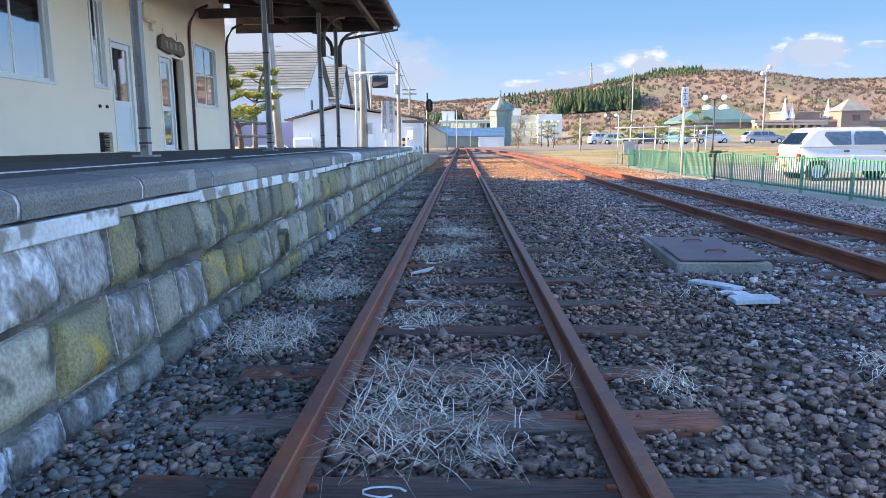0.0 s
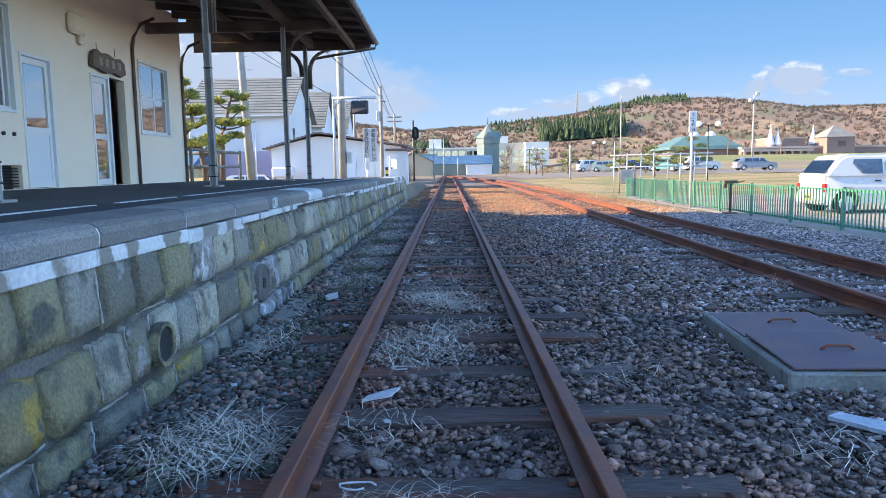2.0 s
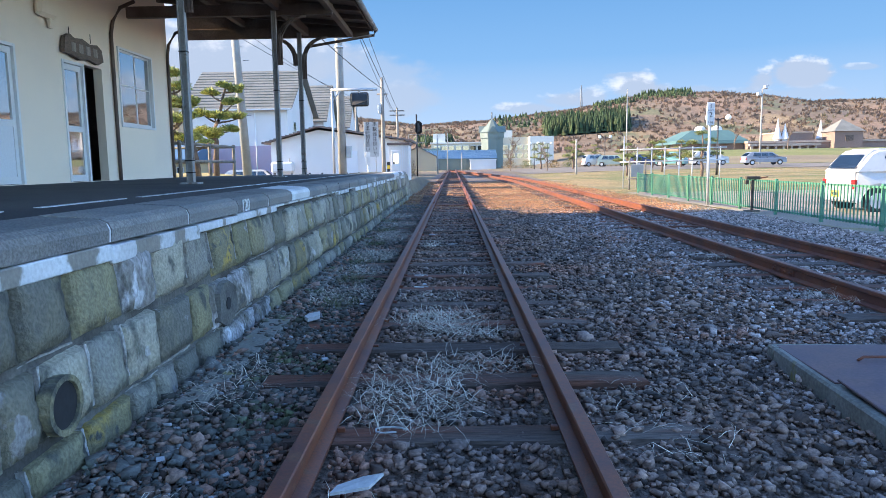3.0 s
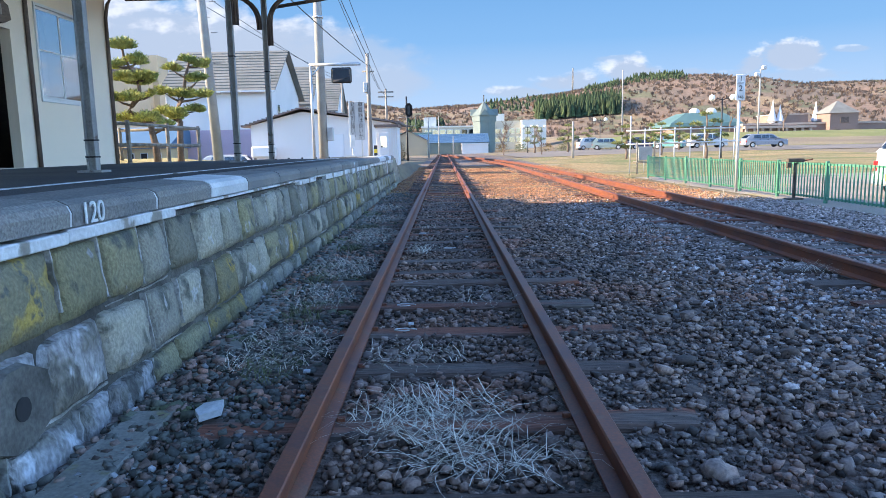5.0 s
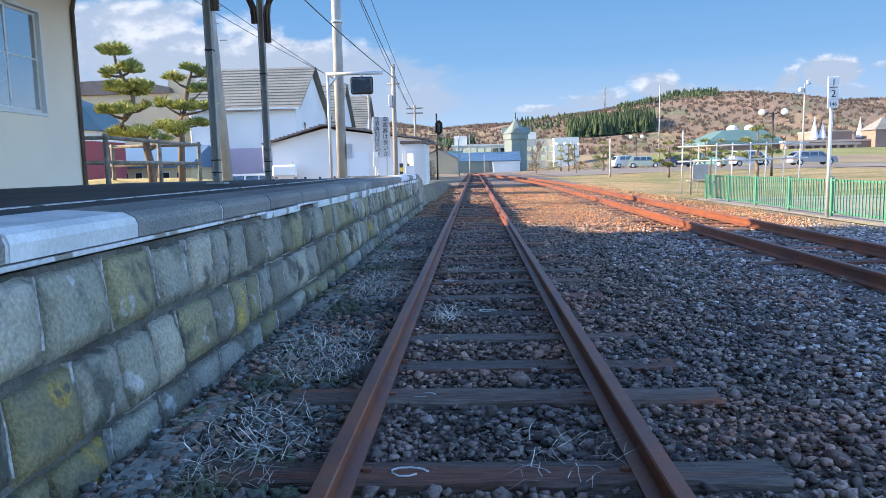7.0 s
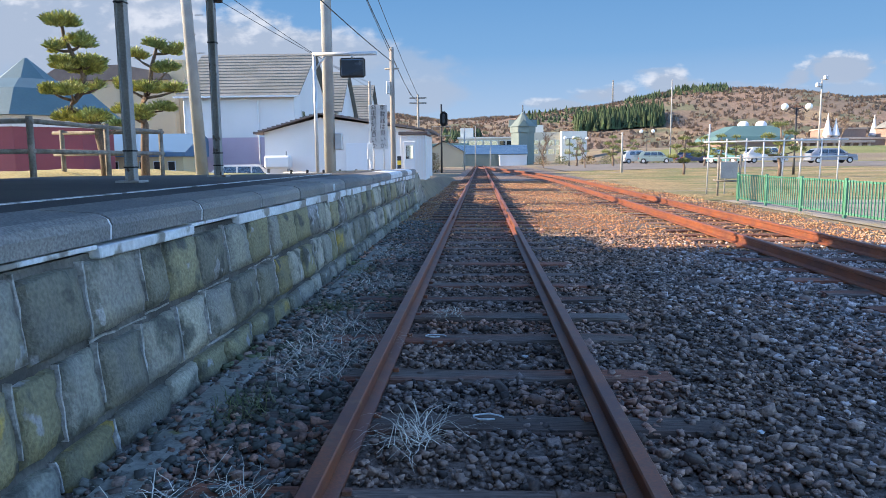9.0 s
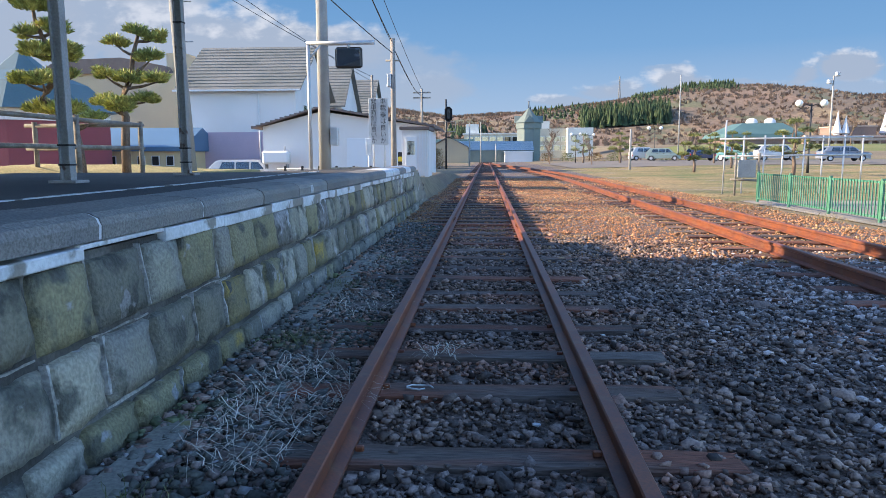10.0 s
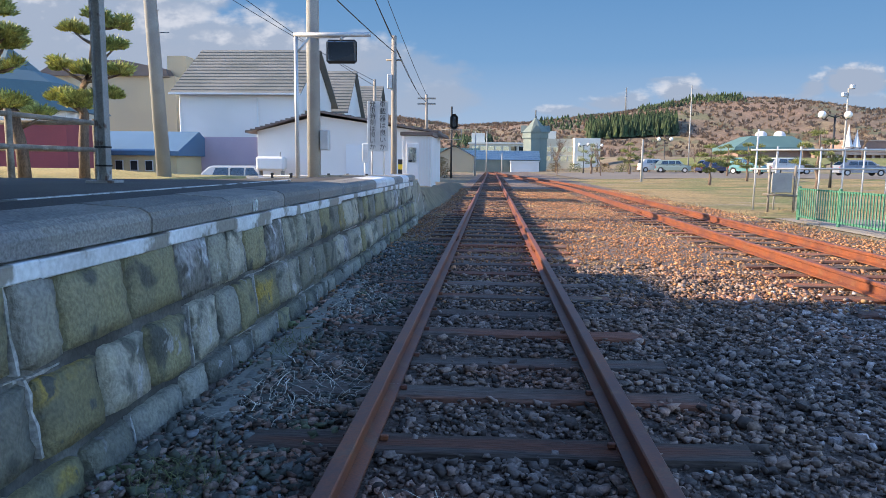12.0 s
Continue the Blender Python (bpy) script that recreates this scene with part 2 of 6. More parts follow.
# ---- ground ----
def rise(x, y):
    """Height of the ground: flat by the track, the street behind the platform higher, the far side a little higher."""
    def st(a, lo, hi):
        k = min(1.0, max(0.0, (a - lo) / (hi - lo)))
        return k * k * (3 - 2 * k)
    z = -0.03
    z += 0.5 * st(y, 40, 100) * st(x, 2, 25)
    z -= 0.3 * st(-x, 7.0, 11.0)
    z += 3.2 * st(y, 118, 182) * st(x, 20, 48)
    z += 1.5 * st(y, 190, 300)
    return z


def sheet(name, xs, ys, material, lift=0.0, rough_z=0.0):
    verts = [(x, y, rise(x, y) + lift + (noise.noise(Vector((x * 1.7, y * 1.7, 3))) * rough_z)) for y in ys for x in xs]
    w = len(xs)
    faces = [(j * w + i, j * w + i + 1, (j + 1) * w + i + 1, (j + 1) * w + i) for j in range(len(ys) - 1) for i in range(w - 1)]
    return raw(name, verts, faces, material, smooth=True)


def span(a, b, n):
    return [a + (b - a) * i / (n - 1) for i in range(n)]


xs = sorted(set([-2500, -1200, -600, -300, -150, -100] + span(-70, 70, 141) + [100, 150, 300, 600, 1200, 2500]))
ys = sorted(set([-2500, -1000, -400, -150, -60, -30] + span(-15, 120, 109) + [150, 200, 260, 330, 400, 600, 1200, 2500]))
tagged(sheet("ground", xs, ys, M_SOIL, lift=-0.02), "bare brown soil and grass ground reaching the hills", "ground", kind="structure")
tagged(sheet("ballast_bed", span(-1.75, 6.6, 34), span(-12, 140, 305), M_BED, lift=0.01, rough_z=0.012), "dark brown ballast bed under the tracks", "ballast", kind="structure")
tagged(sheet("lawn", span(5.9, 34, 29), span(33, 78, 46), M_LAWN, lift=0.0, rough_z=0.03), "yellowed dry autumn lawn beside the tracks", "lawn", kind="structure")
tagged(sheet("pavement", span(7.0, 32, 26), span(-15, 33, 49), M_GRIT, lift=0.0), "pale gritty ground behind the green fence", "pavement", kind="structure")
tagged(sheet("road", span(8, 150, 40), span(78, 118, 21), M_ROAD, lift=0.03), "pale grey asphalt car park", "car park", kind="structure")
tagged(sheet("grass_slope", span(30, 180, 40), span(118, 172, 21), M_GREENLAWN, lift=0.06), "green mown grass in front of the hall", "lawn", kind="structure")


def scatter(name, count, area, size, material, label, seed, cage=1, keep=None):
    """Many loose stones in one mesh, sunk half into the bed."""
    rng = np.random.default_rng(seed)
    bm = bmesh.new()
    if cage > 1:
        bmesh.ops.create_icosphere(bm, subdivisions=cage, radius=1.0)
    else:
        bmesh.ops.create_cube(bm, size=1.42)
        bmesh.ops.triangulate(bm, faces=bm.faces[:])
    bm.verts.ensure_lookup_table()
    base = np.array([v.co[:] for v in bm.verts])
    tri = np.array([[v.index for v in f.verts] for f in bm.faces])
    bm.free()
    x0, x1, y0, y1 = area
    p = np.column_stack([rng.uniform(x0, x1, count), rng.uniform(y0, y1, count)])
    if keep is not None:
        p = p[keep(p[:, 0], p[:, 1], rng)]
    n = len(p)
    s = size * rng.lognormal(0, 0.36, n)
    ax = s[:, None] * rng.uniform((0.75, 0.75, 0.4), (1.35, 1.25, 0.75), (n, 3))
    lump = 1 + rng.normal(0, 0.2, (n, len(base), 1))
    v = base[None] * lump * ax[:, None, :]
    a, b = rng.uniform(0, 6.28, n), rng.normal(0, 0.4, n)
    ca, sa, cb, sb = np.cos(a), np.sin(a), np.cos(b), np.sin(b)
    x, z = v[..., 0] * cb[:, None] - v[..., 2] * sb[:, None], v[..., 0] * sb[:, None] + v[..., 2] * cb[:, None]
    v = np.stack([x * ca[:, None] - v[..., 1] * sa[:, None], x * sa[:, None] + v[..., 1] * ca[:, None], z], -1)
    v[..., 0] += p[:, 0, None]
    v[..., 1] += p[:, 1, None]
    v[..., 2] += rng.uniform(-0.018, 0.01, n)[:, None] + np.where(s > size * 1.3, 0.006, 0.0)[:, None]
    f = (tri[None] + (np.arange(n) * len(base))[:, None, None]).reshape(-1, 3)
    me = bpy.data.meshes.new(name)
    me.vertices.add(n * len(base))
    me.vertices.foreach_set("co", v.reshape(-1).astype(np.float32))
    me.loops.add(len(f) * 3)
    me.loops.foreach_set("vertex_index", f.reshape(-1).astype(np.int32))
    me.polygons.add(len(f))
    me.polygons.foreach_set("loop_start", np.arange(0, len(f) * 3, 3, dtype=np.int32))
    me.polygons.foreach_set("use_smooth", np.full(len(f), True))
    me.update(calc_edges=True)
    me.materials.append(material)
    return tagged(new(name, me), label, "ballast", kind="stuff")


M_CHIP = mat("pale_chips", (0.34, 0.34, 0.35), (0.22, 0.22, 0.23), rough=0.9, big=3, fine=80, grain=0.2, bump=0, island=0.4)
TIE0, TIE = 3.55, 0.692
TIE_YS = [3.6 - TIE * k for k in range(13, 0, -1)] + [3.6, 4.2, 4.82, 5.59, 6.3, 7.08, 7.88, 8.65, 9.34, 10.1, 10.85, 11.62, 12.32, 13.2, 13.8, 14.49, 15.25, 15.96, 16.75, 17.4, 18.1, 18.79, 19.43] + [20.13 + TIE * k for k in range(174)]
TIE_NP = np.array(TIE_YS)


def tie_gap(y):
    """Distance along the line to the nearest sleeper of the main track."""
    k = np.clip(np.searchsorted(TIE_NP, y), 1, len(TIE_NP) - 1)
    return np.minimum(np.abs(y - TIE_NP[k - 1]), np.abs(y - TIE_NP[k]))


def clear_ties(x, y, rng):
    """Leaves most of the sleepers' tops free of stones."""
    near = (tie_gap(y) < 0.12) & (np.abs(x) < 1.12)
    rail = np.abs(np.abs(x) - 0.566) < 0.075
    return ~(near & (rng.uniform(0, 1, len(x)) > np.where(np.abs(x) > 0.72, 0.45, 0.1))) & ~rail


def brown_bed(x, y, rng):
    return clear_ties(x, y, rng) & (rng.uniform(0, 1, len(x)) > np.clip((x - 1.5) / 1.9, 0, 1))


def clear_both(x, y, rng):
    """Leaves the sleepers' tops of both tracks free of stones."""
    k = np.clip((y - 46) / 80, 0, 1)
    side = x - (4.0 + 0.012 * (np.minimum(y, 46) - 10)) * (1 - k * k * (3 - 2 * k))
    near = (np.abs(((y - TIE0 - .3) / TIE + 0.5) % 1.0 - 0.5) * TIE < 0.12) & (np.abs(side) < 1.15)
    return clear_ties(x, y, rng) & ~(near & (rng.uniform(0, 1, len(x)) > 0.1)) & (np.abs(np.abs(side) - 0.566) > 0.075)


def grey_bed(x, y, rng):
    # Grey stones thin out at the shadow's edge, where the orange sun-coloured ones begin.
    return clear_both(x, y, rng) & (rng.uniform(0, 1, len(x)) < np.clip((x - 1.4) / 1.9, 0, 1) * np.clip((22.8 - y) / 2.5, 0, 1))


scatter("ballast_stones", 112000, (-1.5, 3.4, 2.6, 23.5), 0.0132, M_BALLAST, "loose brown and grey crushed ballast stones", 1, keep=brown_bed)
scatter("ballast_stones", 2600, (-1.5, 2.6, 2.6, 24.5), 0.021, M_BALLAST, "larger rounded brown ballast stones", 4, cage=2, keep=clear_ties)
scatter("gravel_chips", 5000, (-1.52, -.75, 2.8, 26), 0.009, M_CHIP, "small pale gravel chips along the foot of the wall", 9)
M_SILT = mat("grey_silty_gravel", (0.15, 0.15, 0.14), (0.1, 0.1, 0.085), rough=0.95, big=1.2, fine=70, grain=0.3, bump=0.2, bump_d=0.003, island=0.5, c3=(0.12, 0.14, 0.07), big3=1.5)
scatter("gravel_chips", 21000, (-1.52, -.72, 2.8, 26), 0.0145, M_SILT, "dull grey gravel along the foot of the wall", 10)
scatter("ballast_stones", 80000, (1.3, 6.8, 3.0, 26.0), 0.0132, M_GRAVEL, "grey gravel between the two tracks", 2, keep=grey_bed)
# Warm sunlight is put into the rust colour of the stones past the shadow edge.
M_SUNLIT_RUST = mat("rusty_sunlit_ballast", (0.4, 0.2, 0.095), (0.27, 0.14, 0.072), big=0.6, fine=60, grain=0.3, bump=0.3, bump_d=0.004, island=0.5, c3=(0.36, 0.25, 0.13), big3=0.7, spread3=(0.5, 0.65))
scatter("ballast_stones", 70000, (-1.6, 6.5, 21.2, 52.0), 0.0115, M_SUNLIT_RUST, "loose ballast stones on the sunlit bed, rust and warm sun in their colour", 3, keep=clear_both)


# ---- tracks ----
def rail_mesh(name, line, parent, label):
    """A flat-bottomed rail swept along points of its centre line, foot at z."""
    prof = [(-.0325, .14), (-.0335, .108), (-.009, .096), (-.0075, .03), (-.058, .014), (-.058, 0), (.058, 0), (.058, .014), (.0075, .03), (.009, .096), (.0335, .108), (.0325, .14)]
    prof = [(-.027, .1405)] + [(-.0325, .134)] + prof[1:-1] + [(.0325, .134), (.027, .1405)]
    bm = B()
    rings = []
    for i, p in enumerate(line):
        a, b = Vector(line[max(0, i - 1)]), Vector(line[min(len(line) - 1, i + 1)])
        d = (b - a).normalized()
        side = Vector((d.y, -d.x, 0)).normalized()
        rings.append([bm.verts.new(Vector(p) + side * u + Vector((0, 0, w))) for u, w in prof])
    for r, s in zip(rings, rings[1:]):
        for k in range(len(prof)):
            bm.faces.new((r[k], r[(k + 1) % len(prof)], s[(k + 1) % len(prof)], s[k]))
    bm.faces.new(rings[0])
    bm.faces.new(list(reversed(rings[-1])))
    bmesh.ops.recalc_face_normals(bm, faces=bm.faces[:])
    return part(name, bm, M_RAIL, parent, label)


def tie_mesh(seed, length=2.15):
    rng = random.Random(seed)
    bm = B()
    box(bm, -length / 2, length / 2, -0.1, 0.1, -0.1, 0.0, 0.012)
    bmesh.ops.subdivide_edges(bm, edges=[e for e in bm.edges if abs((e.verts[0].co - e.verts[1].co).x) > 1], cuts=7)
    for v in bm.verts:
        v.co += Vector((0, rng.uniform(-.008, .008), rng.uniform(-.007, .004)))
        if abs(v.co.x) > length / 2 - 0.02:
            v.co.x += rng.uniform(-.03, .03)
    me = bpy.data.meshes.new("sleeper")
    bm.to_mesh(me)
    bm.free()
    me.materials.append(M_TIE)
    return me


TIES = [tie_mesh(k) for k in range(6)]


def fishplate(parent, x, y):
    bm = B()
    for s in (-1, 1):
        box(bm, x + s * .012 - .008, x + s * .012 + .008, y - .24, y + .24, .05, .115, .004)
        for k in range(4):
            tube(bm, [(x + s * .015, y - .18 + .12 * k, .08), (x + s * .042, y - .18 + .12 * k, .08)], .014, 6)
    part("fishplate", bm, M_RAIL, parent)


def lay_track(name, centre, y0, y1, label, ties, step=2.0):
    tr = thing(name, label, "railway track")
    n = int((y1 - y0) / step) + 1
    for s in (-1, 1):
        rail_mesh("rail", [(centre(y0 + i * step) + s * 0.566, y0 + i * step, 0.02) for i in range(n)], tr, "rusty red-brown steel rail")
    rng = random.Random(7)
    far = B()
    for y in ties:
        if y > y1:
            break
        dx, a = rng.uniform(-.06, .06), rng.uniform(-.02, .02)
        if y < 62:
            t = new("sleeper", TIES[rng.randrange(6)])
            t.parent = tr
            t.location, t.rotation_euler = (centre(y) + dx, y, 0.022 + rng.uniform(-.014, .01)), (0, 0, a)
        else:
            box(far, centre(y) - 1.08, centre(y) + 1.08, y - .1, y + .1, -.05, .03)
    tagged(part("sleeper_stretch", far, M_TIE, tr), kind="stuff")
    return tr


def centre2(y):
    k = min(1.0, max(0.0, (y - 46) / 80))
    return (4.0 + 0.012 * (min(y, 46) - 10)) * (1 - k * k * (3 - 2 * k))


TRACK1 = lay_track("railway_track", lambda y: 0.0, -6, 140, "single narrow-gauge railway track with rusty rails on wooden sleepers", TIE_YS)
TRACK2 = lay_track("railway_track", centre2, -6, 118, "second rusty siding track that curves in to join the first", [TIE0 + .3 + TIE * k for k in range(-12, 165)])
for y in (1.0, 26.0, 51.0):
    for x in (-.566, .566):
        fishplate(TRACK1, x, y + (0.0 if x < 0 else -1.2))
for y in (12.0, 33.0):
    for s in (-.566, .566):
        fishplate(TRACK2, centre2(y) + s, y)

# chalk loops on a few sleepers
for k, (x, y) in enumerate(((-.26, 3.58), (-.32, 5.6), (-.34, 6.3), (-.27, 7.88), (-.3, 11.6), (-.33, 12.31), (-.35, 13.2), (.02, 15.26), (-.32, 16.75))):
    r = random.Random(k)
    pts = [(x + .08 * math.cos(a * .7) * (1 - .05 * a), y + .035 * math.sin(a * .7) + r.uniform(-.006, .006), .028) for a in range(9)]
    part("chalk_mark", tube(B(), pts, .0045, 5), M_WHITE, TRACK1)

# ---- platform ----
P_END = 29.4
platform = thing("platform", "old stone-faced station platform with dark coping and asphalt top", "platform", kind="structure")
bm = B()
prism(bm, [(-6.5, -.1), (-1.99, -.1), (-1.99, 1.0), (-3.4, 1.018), (-6.5, 1.012)], -8, 22.6)
back = [[bm.verts.new((x, y, z)) for x, z in prof] for y, prof in
        ((22.6, ((-6.5, -.1), (-1.99, -.1), (-1.99, 1.0), (-3.4, 1.018), (-6.5, 1.012))), (24.5, ((-6.5, -.1), (-1.99, -.1), (-1.99, 1.0), (-3.4, .99), (-6.5, .84))),
         (P_END, ((-6.5, -.1), (-1.99, -.1), (-1.99, .99), (-3.4, .93), (-6.5, .8))))]
for r0, r1 in zip(back, back[1:]):
    for k in range(5):
        bm.faces.new((r0[k], r1[k], r1[(k + 1) % 5], r0[(k + 1) % 5]))
bm.faces.new(back[-1])
bmesh.ops.recalc_face_normals(bm, faces=bm.faces[:])
part("platform_deck", bm, M_ASPHALT, platform, "dark patched asphalt surface")
bm = B()
prism(bm, [(-1.95, -.1), (-1.585, -.1), (-1.685, .83), (-1.95, .83)], -8, P_END)
part("wall_core", bm, M_MORTAR, platform)
ramp_bm = prism(B(), [(P_END, -.1), (P_END + 3.8, -.1), (P_END + 2.2, .5), (P_END + .7, .86), (P_END, .97)], -3.6, -1.64, "x")
bmesh.ops.subdivide_edges(ramp_bm, edges=ramp_bm.edges[:], cuts=5, use_grid_fill=True)
for q in ramp_bm.verts:
    if q.co.y > P_END + .02:
        q.co += noise.noise_vector(q.co * 3.1) * .09
part("end_ramp", ramp_bm, M_STONE, platform, "rough sloping stone end of the platform")
bank_xs, bank_ys = span(-9.0, -.95, 26), span(P_END + .05, 62, 40)
def bank_z(x, y):
    """Ground behind the platform's end: level with its back edge, falling along the line."""
    foot = -1.66 + .15 * min(1.0, max(0.0, (y - 33.4) / 2))
    top = .86 - .3 * min(1.0, max(0.0, (y - P_END) / 9.5)) - .5 * min(1.0, max(0.0, (y - 45) / 17))
    return -.08 + top * min(1.0, max(0.0, (foot - x) / .45)) + .04 * noise.noise(Vector((x * 2, y * 2, 4)))


bank_vs = [(x, y, bank_z(x, y)) for y in bank_ys for x in bank_xs]
bank_fs = [(j * 26 + i, j * 26 + i + 1, (j + 1) * 26 + i + 1, (j + 1) * 26 + i) for j in range(39) for i in range(25)]
tagged(raw("bank", bank_vs, bank_fs, M_SOIL, smooth=True), "low bank of bare brown soil behind the platform end", "ground", kind="structure")
bm = B()
rngp = random.Random(3)
y = -8.0
while y < P_END:
    y2 = min(P_END, y + rngp.uniform(.5, 1.3))
    o = rngp.uniform(0.0, .045)
    if rngp.random() < (.25 if 10.9 < y < 16.4 else .9):
        box(bm, -1.9, -1.632 + o * .12, y, y2, .812 - o, .868 - rngp.uniform(0, .012), .006)
    else:
        box(bm, -1.9, -1.645, y, y2, .845, .866, .004)
    y = y2
M_LEDGE = mat("flaking_whitewash", (0.62, 0.63, 0.65), (0.5, 0.5, 0.51), rough=0.85, big=3, fine=40, grain=0.15, bump=0.5, bump_d=0.008, c3=(0.24, 0.22, 0.19), big3=3.5, spread3=(0.52, 0.58))
part("mortar_ledge", bm, M_LEDGE, platform, "flaking whitewashed mortar ledge")
M_LINE = mat("worn_line_paint", (0.5, 0.51, 0.52), (0.38, 0.39, 0.4), rough=0.8, big=5, fine=60, grain=0.25, bump=0.2, bump_d=0.002, c3=(0.08, 0.08, 0.08), big3=5, spread3=(0.54, 0.62))
bm = B()
for a, b in ((-8, 8.6), (8.95, 10.05), (10.3, 23.4)):
    box(bm, -2.47, -2.42, a, b, .995, 1.0112)
part("white_line", bm, M_LINE, platform, "worn white waiting line")

# ---- station building ----
SX, SY0, SY1 = -6.45, 0.8, 21.05
station = thing("station_building", "cream rendered station house with white aluminium windows", "station", (SX, 0, 1.02), kind="structure")


def wall_with_holes(bm, a0, a1, z0, z1, holes, thick):
    """A wall along y, its front at x = 0, with oblong openings (y0, y1, z0, z1) through it."""
    cuts = sorted({a0, a1, *[h[0] for h in holes], *[h[1] for h in holes]})
    for p, q in zip(cuts, cuts[1:]):
        mid = (p + q) / 2
        spans = sorted((h[2], h[3]) for h in holes if h[0] < mid < h[1])
        z = z0
        for s0, s1 in spans:
            if s0 > z:
                box(bm, -thick, 0, p, q, z, s0)
            z = s1
        if z < z1:
            box(bm, -thick, 0, p, q, z, z1)
    bmesh.ops.remove_doubles(bm, verts=bm.verts[:], dist=0.0005)


HOLES = [(10.75, 12.65, 1.13, 2.5), (13.85, 14.35, 1.18, 2.75), (14.5, 15.35, 0.0, 2.08), (16.6, 17.95, 0.0, 2.05), (18.6, 20.15, 1.08, 2.58), (13.88, 14.36, 0.0, 0.36),
         (6.2, 8.4, 1.13, 2.5), (1.5, 3.7, 1.13, 2.5)]
bm = B()
wall_with_holes(bm, SY0, SY1, -0.1, 3.95, HOLES, 0.16)
part("wall", bm, M_CREAM, station)
bm = B()
box(bm, -7.4, -0.16, SY1 - .16, SY1 - .003, -.1, 3.95)
box(bm, -7.5, -7.3, SY0, SY1 - .16, -.1, 3.95)
box(bm, -7.4, -0.16, SY0, SY0 + .16, -.1, 3.95)
part("rear_wall", bm, M_CREAM, station)
# Wing never in view, added and sized so its shadow steps across the ballast.
part("rear_wing", box(B(), -8.9, -7.51, 14.0, 22.78, -.9, 5.85), M_CREAM, station)
part("rear_wing_roof", box(B(), -9.1, -7.5, 13.9, 22.84, 5.855, 5.96), M_SLATE, station)
# Dark screen added inside; its colour gives doorway and windows the rooms' shade.
part("inner_partition", box(B(), -1.7, -1.6, SY0 + .16, SY1 - .16, -.1, 3.9), M_DARKWOOD, station)
# Near-black floor, the room's shade put into its colour.
bm = B()
box(bm, -3.1, -.17, SY0 + .2, SY1 - .2, -.08, -.02)
part("inner_floor", bm, M_DARK, station)
bm = B()
prism(bm, [(0.25, 3.97), (-3.7, 5.6), (-7.9, 3.9), (-7.9, 4.05), (-3.7, 5.78), (0.25, 4.15)], SY0 - .4, SY1 + .45)
part("roof", bm, M_SLATE, station)
for y in (5.0, 9.2, 18.35, 20.98):
    bm = B()
    tube(bm, [(.035, y, -.06), (.035, y, 2.75), (.06, y + .05, 3.0), (.22, y + .05, 3.25), (.5, y + .05, 3.36)], .035, 8)
    part("timber_brace", bm, M_DARKWOOD, station, "dark brown wall post with a curved bracket")


def sliding_window(y0, y1, z0, z1, left_curtain=True, mid=None):
    w = part("window", box(B(), -.1, .03, y0, y1, z0 - .045, z0, .006), M_ALU, station, "white aluminium sliding window")
    fr = B()
    for a, b, c, d in ((y0, y0 + .045, z0, z1), (y1 - .045, y1, z0, z1), (y0 + .045, y1 - .045, z1 - .045, z1)):
        box(fr, -.1, .025, a, b, c, d, .004)
    part("window_frame", fr, M_ALU, w)
    ym = (y0 + y1) / 2
    for k, (a, b) in enumerate(((y0 + .045, ym + .02), (ym - .02, y1 - .045))):
        x = -.03 - .03 * k
        sh = B()
        for e in ((a, a + .035, z0 + .002, z1 - .047), (b - .035, b, z0 + .002, z1 - .047), (a + .035, b - .035, z0 + .002, z0 + .05), (a + .035, b - .035, z1 - .085, z1 - .047)):
            box(sh, x - .012, x + .012, *e)
        if mid:
            box(sh, x - .01, x + .01, a + .035, b - .035, mid - .012, mid + .012)
        part("sash", sh, M_ALU, w)
        part("pane", box(B(), x - .003, x + .003, a + .036, b - .036, z0 + .052, z1 - .087), M_GLASS, w)
    if left_curtain:
        cu = B()
        n = 24
        ya, yb = y0 + .06, ym
        vs = [[cu.verts.new((-.3 + .025 * math.sin(i * 1.9), ya + (yb - ya) * i / n, z)) for i in range(n + 1)] for z in (z0 - .1, z1)]
        for i in range(n):
            cu.faces.new((vs[0][i], vs[0][i + 1], vs[1][i + 1], vs[1][i])).smooth = True
        part("curtain", cu, M_CURTAIN, w)


sliding_window(10.75, 12.65, 1.13, 2.5, False)
# Pale sheet added behind the glass, leaving its top strip free.
part("roller_blind", box(B(), -.24, -.23, 10.8, 12.6, 1.0, 2.28), M_PALE_SHEET, station, "pale sheet behind the lower part of the glass")
sliding_window(6.2, 8.4, 1.13, 2.5, False)
sliding_window(1.5, 3.7, 1.13, 2.5, False)
sliding_window(13.85, 14.35, 1.18, 2.75, True)
sliding_window(18.6, 20.15, 1.08, 2.58, True, mid=1.86)


